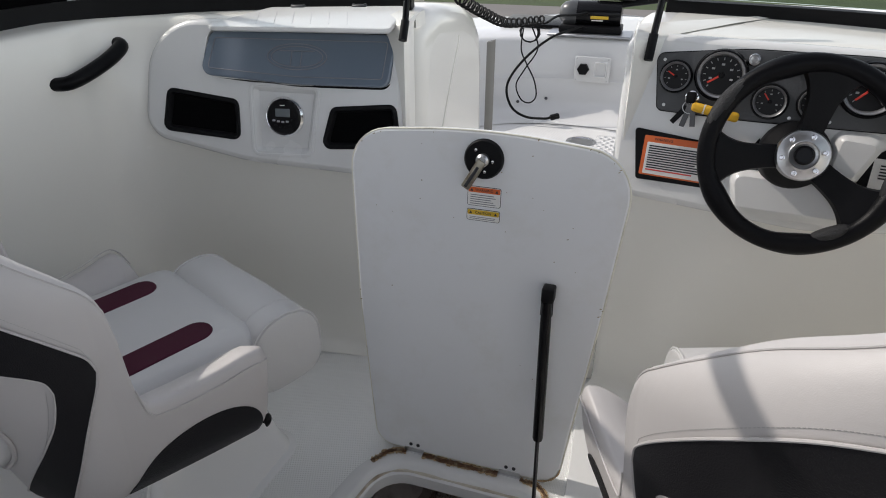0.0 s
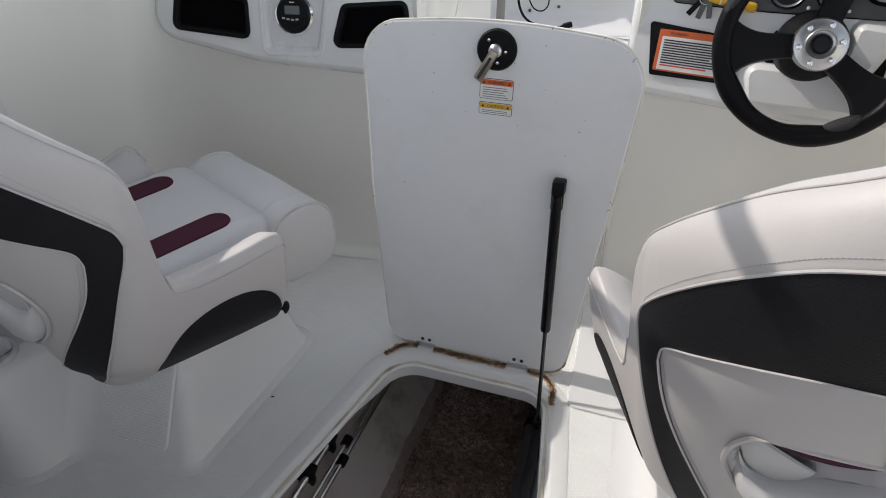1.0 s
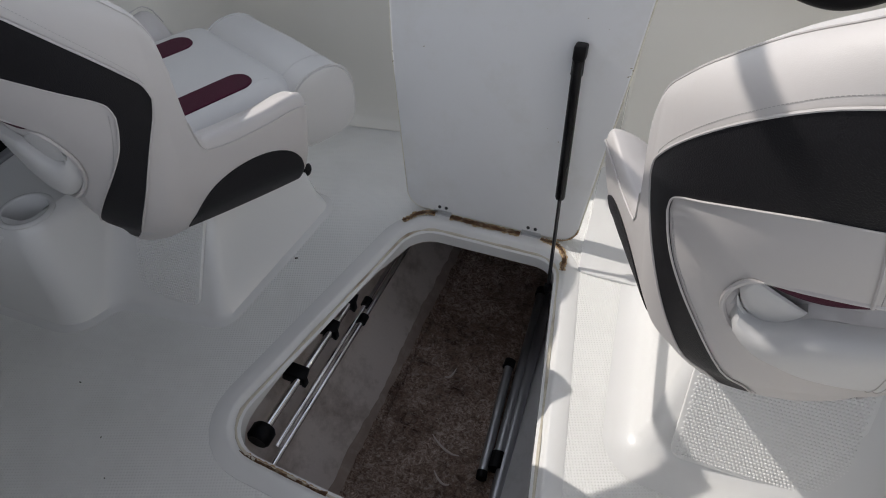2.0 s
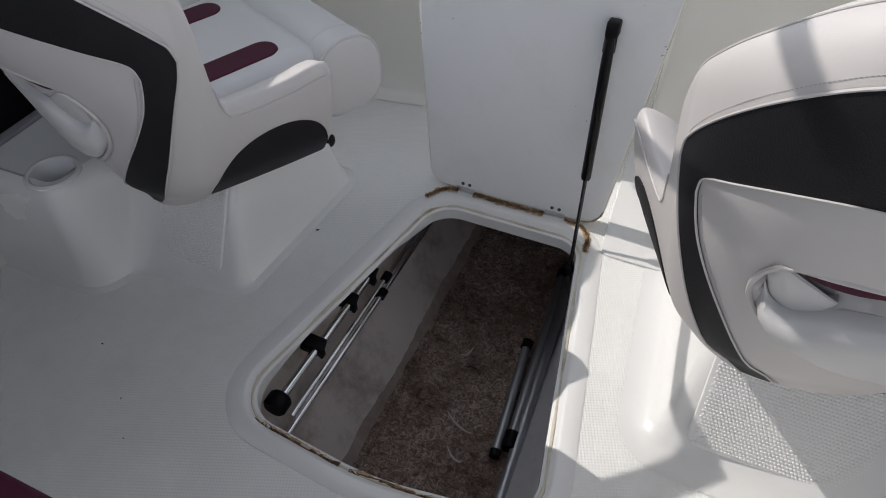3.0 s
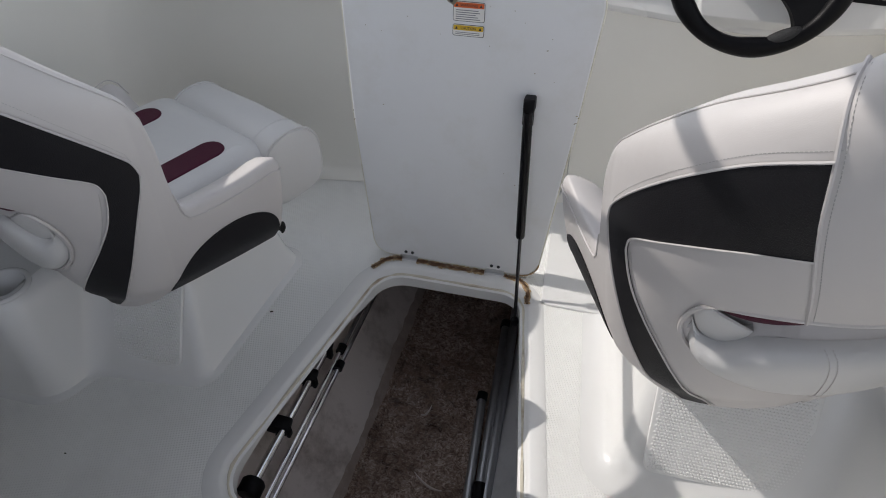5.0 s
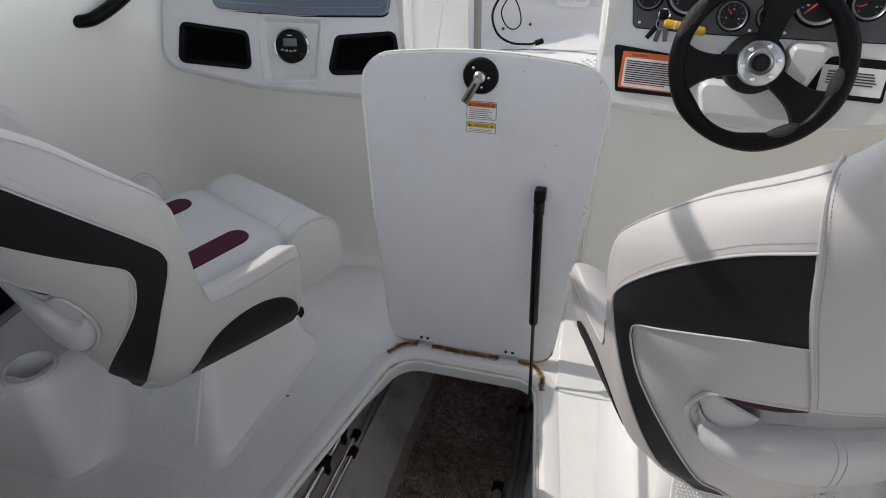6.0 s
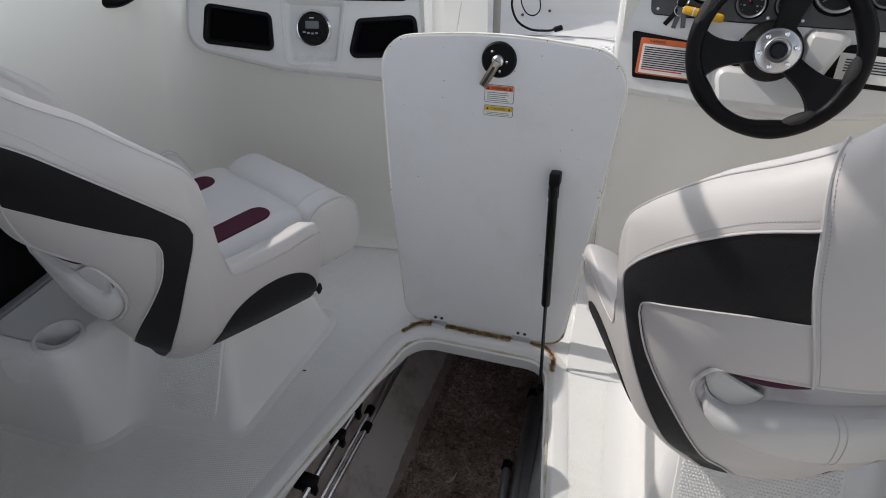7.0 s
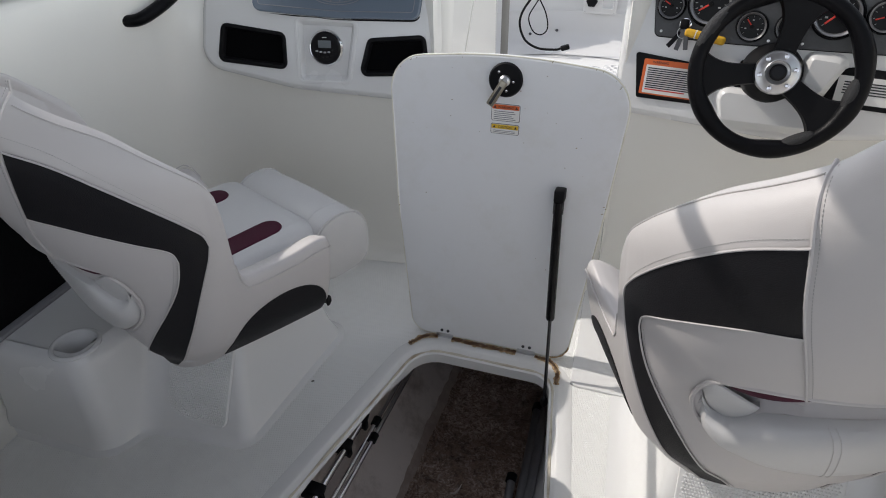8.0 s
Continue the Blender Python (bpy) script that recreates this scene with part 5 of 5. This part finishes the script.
# steering wheel
wheel_at = pose(0.553, 1.212, 0.703, 90 - 20, 0, 0)
wheel = thing("steering_wheel", wheel_at, "black padded three-spoke steering wheel with brushed metal hub", "steering wheel")
rim_pts, rim_r = [], []
for k in range(96):
    a = k * math.tau / 96
    bump_in = sum(math.exp(-((math.degrees(a) - c + 180) % 360 - 180) ** 2 / (2 * 9 ** 2)) for c in (110, 215, 275, 20, 335)) * 0.0035
    rr = 0.157 - bump_in * 0.5
    rim_pts.append((rr * math.cos(a), rr * math.sin(a), 0.0))
    rim_r.append(0.0165 + bump_in)
rim_ob = part("rim", tube(rim_pts, rim_r, 14, True), RUBBER, wheel, "black moulded grip rim")
GRIP = material("grip_grey", (0.012, 0.0125, 0.014), 0.5, var=0.2, scale=40, bump=0.9, bump_scale=700)
for c, w, rad in ((296, 26, 0.1455), (347, 26, 0.1455), (150, 46, 0.1605)):
    arc = [(rad * math.cos(radians(c - w / 2 + w * k / 18)), rad * math.sin(radians(c - w / 2 + w * k / 18)), 0.004) for k in range(19)]
    part("grip", tube(arc, [0.004 + 0.0105 * math.sin(math.pi * k / 18) ** 0.5 for k in range(19)], 12), GRIP, rim_ob, "textured grey grip")
for c in (80, 187, 322):
    rings = []
    for k in range(17):
        t = k / 16
        r = 0.035 + (0.147 - 0.035) * t
        half = 0.021 + 0.004 * t + 0.038 * t ** 4
        zc = -0.018 * (1 - t) + (-0.002) * t
        th = 0.007
        rings.append([(r, -half, zc - th), (r, -half * 0.9, zc + th), (r, 0, zc + th + 0.002), (r, half * 0.9, zc + th), (r, half, zc - th)])
    part("spoke", loft(rings), BLACK, wheel, "black spoke", pose(0, 0, 0, 0, 0, c))
hub = part("hub", lathe([(0, -0.02), (0.044, -0.02), (0.0445, -0.002), (0.042, 0.002), (0.026, 0.004), (0.024, 0.006), (0.021, 0.004), (0, 0.004)], 48), STEEL, wheel, "brushed metal hub plate")
for k in range(6):
    a = radians(12 + 60 * k)
    part("bolt", lathe([(0, 0), (0.0048, 0), (0.0045, 0.004), (0.0025, 0.0042), (0.002, 0.002), (0, 0.002)], 14), CHROME, hub, "", pose(0.034 * math.cos(a), 0.034 * math.sin(a), 0.002))
part("cap", lathe([(0, 0.003), (0.0165, 0.003), (0.0165, 0.010), (0.013, 0.0115), (0.0125, 0.009), (0, 0.009)], 32), GLOSSBLACK, hub, "black centre cap")
part("column", lathe([(0, -0.105), (0.062, -0.105), (0.064, -0.085), (0.058, -0.06), (0.045, -0.045), (0.04, -0.02), (0, -0.02)], 36), BLACK, wheel, "black steering column boot")
part("tilt_plate", lathe([(0, -0.125), (0.075, -0.125), (0.077, -0.112), (0.07, -0.10), (0, -0.10)], 40), BLACK, wheel, "", pose(0, -0.01, 0))

# grab handle on the port side
handle = thing("grab_handle", pose(0, 0, 0), "black rubber grab handle on the cockpit side", "grab handle")
hp = smooth_path([(-0.978, 1.092, 0.746), (-0.945, 1.105, 0.749), (-0.930, 1.145, 0.760), (-0.918, 1.20, 0.779), (-0.915, 1.242, 0.797), (-0.925, 1.256, 0.804), (-0.955, 1.260, 0.806)], 5)
part("grip", tube(hp, [0.0148 + 0.002 * math.sin(math.pi * i / (len(hp) - 1)) for i in range(len(hp))], 14), RUBBER, handle)
part("foot", lathe([(0, 0), (0.024, 0), (0.022, 0.008), (0, 0.010)], 20), RUBBER, handle, "", pose(-0.985, 1.092, 0.746, 0, 90, 0))
part("foot", lathe([(0, 0), (0.022, 0), (0.020, 0.008), (0, 0.010)], 20), RUBBER, handle, "", pose(-0.955, 1.260, 0.807, 0, 90, 0))

# ---- windshield ----
RAILBLACK = material("rail_black", (0.004, 0.004, 0.0045), 0.5, var=0.2, scale=30, spec=0.15)
GLASS = bpy.data.materials.new("windshield_glass")
GLASS.use_nodes = True
gp_ = GLASS.node_tree.nodes["Principled BSDF"]
gp_.inputs["Base Color"].default_value = (0.80, 0.86, 0.84, 1)
gp_.inputs["Transmission Weight"].default_value, gp_.inputs["Roughness"].default_value, gp_.inputs["IOR"].default_value = 1.0, 0.02, 1.02


def rail_plan(s):
    pts = [(-1.075, 0.13, 0), (-1.075, 0.44, 0), (-1.075, 0.75, 0), (-1.072, 1.02, 0), (-1.035, 1.20, 0), (-0.95, 1.315, 0), (-0.80, 1.405, 0), (-0.60, 1.475, 0), (-0.42, 1.515, 0), (-0.29, 1.54, 0)]
    return [(s * x, y + (0.085 * min(1.0, max(0.0, (y - 0.9) * 2.5)) if s < 0 else 0.0), z) for x, y, z in pts]


for s, side in ((1, "port"), (-1, "starboard")):
    ws = thing("windshield", pose(0, 0, 0), "black framed boat windshield wing", "windshield", "windshields")
    path = smooth_path(rail_plan(s), 5)
    low = 0.904 if s > 0 else 0.894
    def shifted(i, off, z):
        d = (path[min(len(path) - 1, i + 1)] - path[max(0, i - 1)]).normalized()
        nrm = Vector((-d.y, d.x, 0)) * s
        return path[i] - nrm * off + Vector((0, 0, z))
    rings = [[shifted(i, o, z) for o, z in ((-0.022, 0.856), (-0.018, 0.884), (-0.002, low), (0.014, low - 0.002), (0.02, 0.872), (0.024, 0.856))] for i in range(len(path))]
    part("base_rail", loft(rings), RAILBLACK, ws, "black base rail")
    rings = [[shifted(i, o, z) for o, z in ((-0.002, 0.898), (0.086, 1.325), (0.091, 1.325), (0.003, 0.898))] for i in range(8, len(path))]
    pane = part("glass", loft(rings), GLASS, ws, "clear curved pane")
    pane.visible_shadow = False
    rings = [[shifted(i, o, z) for o, z in ((0.078, 1.315), (0.078, 1.348), (0.10, 1.348), (0.10, 1.315))] for i in range(10, len(path))]
    part("top_rail", loft(rings), GLOSSBLACK, ws, "black top rail")
    for i, k in ((1, 10), (29, 29), (len(path) - 1, len(path) - 1)):
        a, b = shifted(i, -0.002, 0.89), shifted(k, 0.088, 1.335)
        part("mullion", tube([a, b], 0.024 if i == 1 else 0.016, 8), GLOSSBLACK, ws, "black upright")
    if s > 0:
        rings = []
        for j in range(121):
            f = 1.5 + 19.5 * j / 120
            i = min(int(f), 20)
            w = f - i
            y = path[i].y * (1 - w) + path[i + 1].y * w
            top = 0.905 + (0.188 + 0.013 * abs(math.sin((y - 0.88) * math.pi / 0.12)) ** 0.6) * min(1, max(0, (f - 1) / 4)) * min(1, max(0, (21 - f) / 3.5))
            rings.append([shifted(i, o, z).lerp(shifted(i + 1, o, z), w) for o, z in ((-0.004, 0.895), (0.004 + (top - 0.9) * 0.2, top), (0.010 + (top - 0.9) * 0.2, top), (0.008, 0.895))])
        part("side_screen", loft(rings), material("black_screen_cloth", (0.003, 0.003, 0.0035), 0.95, var=0.2, scale=40, bump=0.3, bump_scale=500, spec=0.02), ws, "opaque black side screen")
    stay = thing("windshield_stay", pose(0, 0, 0), "black stay from console to windshield", "stay", "windshield stays")
    base, topp = ((-0.2355, 1.342, 0.845), (-0.243, 1.43, 1.05)) if s > 0 else ((0.270, 1.365, 0.829), (0.300, 1.448, 1.11))
    part("bar", tube([base, topp], 0.007, 12), GLOSSBLACK, stay)
    part("foot", tube([Vector(base) - Vector((0, 0.012, 0.012)), Vector(base).lerp(Vector(topp), 0.12)], 0.009, 12), BLACK, stay)

# ---- bow well fittings ----
door = thing("door_seal", pose(0, 0, 0), "grey rubber seal strip on the console edge", "seal")
part("strip", loft([[(x + 0.016 * (z - 0.37), y + e * 0.014, z) for x, y, e in ((-0.222, 1.972, -1), (-0.214, 1.966, 0), (-0.207, 1.972, 1), (-0.207, 1.992, 1), (-0.222, 1.992, -1))] for z in (0.31, 0.45, 0.60, 0.69, 0.705)]), material("grey_seal", (0.20, 0.195, 0.18), 0.7, var=0.1, scale=20), door)

out_pt = thing("bow_outlet", pose(0.036, 2.612, 0.484, 86, 0, -2), "white panel with a black socket and recessed pull", "outlet panel")
part("plate", slab(round_poly([(-0.068, -0.048, 0.006), (0.068, -0.048, 0.006), (0.068, 0.048, 0.006), (-0.068, 0.048, 0.006)], 3), 0, 0.007, 0.002), WHITE, out_pt)
part("socket", lathe([(0, 0), (0.024, 0), (0.022, 0.014), (0.012, 0.016), (0, 0.014)], 6), BLACK, out_pt, "black power socket", pose(-0.034, 0.0, 0.006))
part("pull", loft([[(x, y, z) for x, y in round_poly([(0.006 + i, -0.028 + i, 0.006), (0.058 - i, -0.028 + i, 0.006), (0.058 - i, 0.032 - i, 0.006), (0.006 + i, 0.032 - i, 0.006)], 3)] for i, z in ((0.0, 0.006), (0.001, 0.018), (0.004, 0.018), (0.007, 0.0075))]), WHITE, out_pt, "recessed white pull")
for x in (-0.06, 0.06):
    for y in (-0.041, 0.041):
        part("screw", lathe([(0, 0.006), (0.003, 0.006), (0.0025, 0.0085), (0, 0.009)], 10), STEEL, out_pt, "", pose(x, y, 0))
cupb = thing("steel_cup_holder", pose(0.055, 2.284, 0.302), "stainless cup holder set in the bow platform", "cup holder")
part("rim", lathe([(0.040, 0), (0.056, 0), (0.055, 0.003), (0.050, 0.004), (0.043, 0.002)], 40), CHROME, cupb)
part("bowl", lathe([(0, 0.0006), (0.041, 0.0006), (0.042, 0.002), (0, 0.0012)], 40), STEEL, cupb)
for x, y, z in ((-0.243, 2.560, 0.349), (-0.135, 2.596, 0.361)):
    plug = thing("drain_screw", pose(x, y, z, 52, 0, 12), "small dark screw in the bow wall", "screw", "bow screws")
    part("head", lathe([(0, 0), (0.0065, 0), (0.005, 0.004), (0, 0.005)], 12), BEZELGREY, plug)

CORD = material("black_cord", (0.004, 0.004, 0.004), 0.55, var=0.2, scale=40, spec=0.2)
coil = thing("coiled_cord", pose(0, 0, 0), "black coiled foot-pedal cord slung to the motor", "coiled cord")
axis_pts = smooth_path([(-0.222, 1.68, 0.872), (-0.209, 1.90, 0.797), (-0.197, 2.15, 0.729), (-0.123, 2.40, 0.70)], 60)
helix = []
for i, p in enumerate(axis_pts):
    d = (axis_pts[min(len(axis_pts) - 1, i + 1)] - axis_pts[max(0, i - 1)]).normalized()
    a1 = d.cross(Vector((0, 0, 1))).normalized()
    a2 = a1.cross(d)
    an = i / len(axis_pts) * math.tau * 20
    helix.append(p + (a1 * math.cos(an) + a2 * math.sin(an)) * 0.0135)
part("coil", tube(helix, 0.0036, 7), CORD, coil)
part("lead", tube(smooth_path([helix[-1], (-0.09, 2.48, 0.70), (-0.04, 2.58, 0.69), (0.0, 2.70, 0.68)], 8), 0.0045, 8), CORD, coil)
cable = thing("power_cable", pose(0, 0, 0), "thin black cable with a plug hanging in the bow", "cable")
part("cord", tube(smooth_path([(-0.02, 2.66, 0.635), (-0.12, 2.55, 0.61), (-0.215, 2.50, 0.53), (-0.268, 2.47, 0.44), (-0.248, 2.455, 0.362), (-0.185, 2.43, 0.332), (-0.11, 2.43, 0.330), (-0.085, 2.435, 0.336)], 8), 0.0048, 8), CORD, cable)
part("plug", rbox(0.036, 0.02, 0.02, 0.005, 2, pose(-0.070, 2.437, 0.339, 0, -14, 20)), BLACK, cable, "black plug")
loop = thing("thin_cable", pose(0, 0, 0), "thin black wire looped over the bow wall", "cable")
part("wire", tube(smooth_path([(-0.19, 2.50, 0.66), (-0.16, 2.49, 0.58), (-0.205, 2.49, 0.50), (-0.235, 2.48, 0.44), (-0.215, 2.48, 0.385), (-0.18, 2.48, 0.372), (-0.155, 2.48, 0.40), (-0.165, 2.48, 0.46), (-0.20, 2.49, 0.52), (-0.225, 2.50, 0.57), (-0.22, 2.50, 0.65)], 8), 0.0028, 7), CORD, loop)
part("wire", tube([(-0.195 + 0.036 * math.cos(k * 0.62) * (1 + 0.1 * math.sin(k)), 2.495 + 0.004 * math.sin(k), 0.635 + 0.036 * math.sin(k * 0.62)) for k in range(42)], 0.0026, 6), CORD, loop)

# trolling motor on the foredeck
motor = thing("trolling_motor", pose(-0.01, 2.72, 0.598) @ Matrix.Diagonal((0.8, 0.8, 0.8, 1)), "black bow-mounted electric trolling motor lying stowed", "trolling motor")
part("mount", rbox(0.30, 0.12, 0.035, 0.008, 2, pose(0.02, -0.02, 0.03)), BLACK, motor, "black mounting bracket")
part("plate", rbox(0.40, 0.16, 0.012, 0.003, 1, pose(0.02, -0.03, 0.007)), ALU, motor)
body = lathe([(0, -0.15), (0.028, -0.147), (0.048, -0.13), (0.058, -0.10), (0.060, 0.05), (0.058, 0.14), (0, 0.14)], 32)
part("housing", body, GLOSSBLACK, motor, "glossy black motor housing", pose(0.02, 0, 0.095, 0, 90, 0))
part("nose", lathe([(0, -0.158), (0.03, -0.155), (0.050, -0.135), (0.0605, -0.10), (0.0605, -0.07), (0.0, -0.07)], 32), material("grey_cone", (0.06, 0.062, 0.065), 0.3, var=0.1, scale=10), motor, "grey nose cone", pose(0.018, 0, 0.095, 0, 90, 0))
part("badge", rbox(0.085, 0.004, 0.014, 0.001, 1, pose(0.06, -0.0595, 0.086)), YELLOW, motor, "plain yellow badge")
part("badge_line", rbox(0.055, 0.004, 0.005, 0.001, 1, pose(0.05, -0.058, 0.072)), PAPER, motor)
part("head", rbox(0.20, 0.12, 0.09, 0.03, 4, pose(0.13, 0.05, 0.20)), BLACK, motor, "black control head")
part("shaft", tube([(0.10, 0.02, 0.13), (0.42, 0.10, 0.17)], 0.016, 12), BLACK, motor)
deckpad = thing("deck_pad", pose(-0.22, 2.86, 0.612), "dark grey rubber pad on the foredeck", "deck pad")
part("pad", rbox(0.30, 0.22, 0.012, 0.004, 2), RUBBER, deckpad)

# coarse diamond tread on the bow platform
btread = thing("bow_tread", pose(0.22, 2.02, 0.300), "coarse white diamond tread on the bow platform", "non-skid panel")
part("plate", slab(round_poly([(-0.12, -0.36, 0.02), (0.12, -0.36, 0.02), (0.12, 0.36, 0.02), (-0.12, 0.36, 0.02)], 4), -0.004, 0.002, 0.001), WHITE, btread)
stud = bmesh.new()
for row in range(34):
    for col in range(8):
        x, y = -0.105 + (col + 0.5 * (row % 2)) * 0.028, -0.345 + row * 0.0208
        if x < 0.108:
            lo = [stud.verts.new((x + a, y + b, 0.0018)) for a, b in ((0.013, 0), (0, 0.0085), (-0.013, 0), (0, -0.0085))]
            hi = [stud.verts.new((x + a * 0.55, y + b * 0.55, 0.0065)) for a, b in ((0.013, 0), (0, 0.0085), (-0.013, 0), (0, -0.0085))]
            for k in range(4):
                stud.faces.new((lo[k], lo[(k + 1) % 4], hi[(k + 1) % 4], hi[k]))
            stud.faces.new(hi)
tagged(part("studding", stud, WHITE, btread), kind="stuff")

# ---- canopy frame overhead ----
hoop = thing("bimini_poles", pose(0, 0, 0), "bare aluminium tube poles of the sun canopy", "canopy poles")
for s in (-1, 1):
    part("side_rail", tube(smooth_path([(s * 1.06, 0.98, 2.035), (s * 1.06, 0.70, 2.040), (s * 1.06, 0.30, 2.036), (s * 1.05, -0.55, 2.02)], 6), 0.0145, 12), ALU, hoop)
    part("support_pole", tube([(s * 1.06, 0.49, 2.035), (s * 1.06, 0.95, 1.605), (s * 1.07, 1.30, 1.27), (s * 1.075, 1.45, 1.12)], 0.0145, 12), ALU, hoop)
part("cross_bow", tube(smooth_path([(-1.05, -0.55, 2.02), (-0.95, -0.61, 2.08), (-0.6, -0.63, 2.13), (0, -0.64, 2.15), (0.6, -0.63, 2.13), (0.95, -0.61, 2.08), (1.05, -0.55, 2.02)], 8), 0.0165, 12), ALU, hoop)
CANVAS = material("canopy_canvas", (0.27, 0.27, 0.28), 0.9, var=0.1, scale=8, bump=0.4, bump_scale=600)
canvas = thing("sun_canopy", pose(0, 0, 0), "grey canvas sun canopy stretched over the cockpit", "canopy")
rings = []
for i in range(25):
    x = -1.06 + 2.12 * i / 24
    z = 2.232 + 0.10 * (1 - (x / 1.06) ** 2)
    rings.append([(x, -1.6, z - 0.03), (x, -0.55, z - 0.012), (x, 0.15, z - 0.008), (x, 0.80, z), (x, 0.80, z + 0.003), (x, 0.15, z - 0.005), (x, -0.55, z - 0.009), (x, -1.6, z - 0.027)])
part("sheet", loft(rings), CANVAS, canvas)
for y in (0.78, -0.85, -1.58):
    part("support_bow", tube(([] if y > 0 else [(-1.06, y, 2.04)]) + [(-1.055 + 2.11 * i / 20, y, 2.185 + 0.10 * (1 - (1 - i / 10) ** 2)) for i in range(21)] + ([] if y > 0 else [(1.06, y, 2.04)]), 0.012, 8), ALU, canvas)
# out-of-view curtain, added to keep port sun and sky off the aft cockpit
side = [[(-1.06 - 0.008 * math.sin(11 * y) * (z < 2), y, z) for z in (0.875, 1.2, 1.6, 2.0, 2.18)] for y in [-1.60 + 1.82 * i / 20 for i in range(21)]]
part("shading_curtain", loft([r + [(x - 0.003, y, z) for x, y, z in r[::-1]] for r in side]), CANVAS, canvas, "unseen grey canvas side curtain added to block light from port")

# ---- outside ----
grass = tagged(part("ground", rbox(400, 400, 0.1, 0.01, 1, pose(0, 120, -0.73)), material("grass", (0.045, 0.068, 0.018), 0.9, var=0.5, scale=3, bump=1.0, bump_scale=60)), "mown green grass beyond the slipway", "grass", kind="structure")
road = tagged(part("road", rbox(400, 40, 0.1, 0.01, 1, pose(0, -8.9, -0.673)), material("concrete", (0.18, 0.168, 0.155), 0.85, var=0.25, scale=2, bump=0.6, bump_scale=80)), "pale concrete apron round the boat", "pavement", kind="structure")
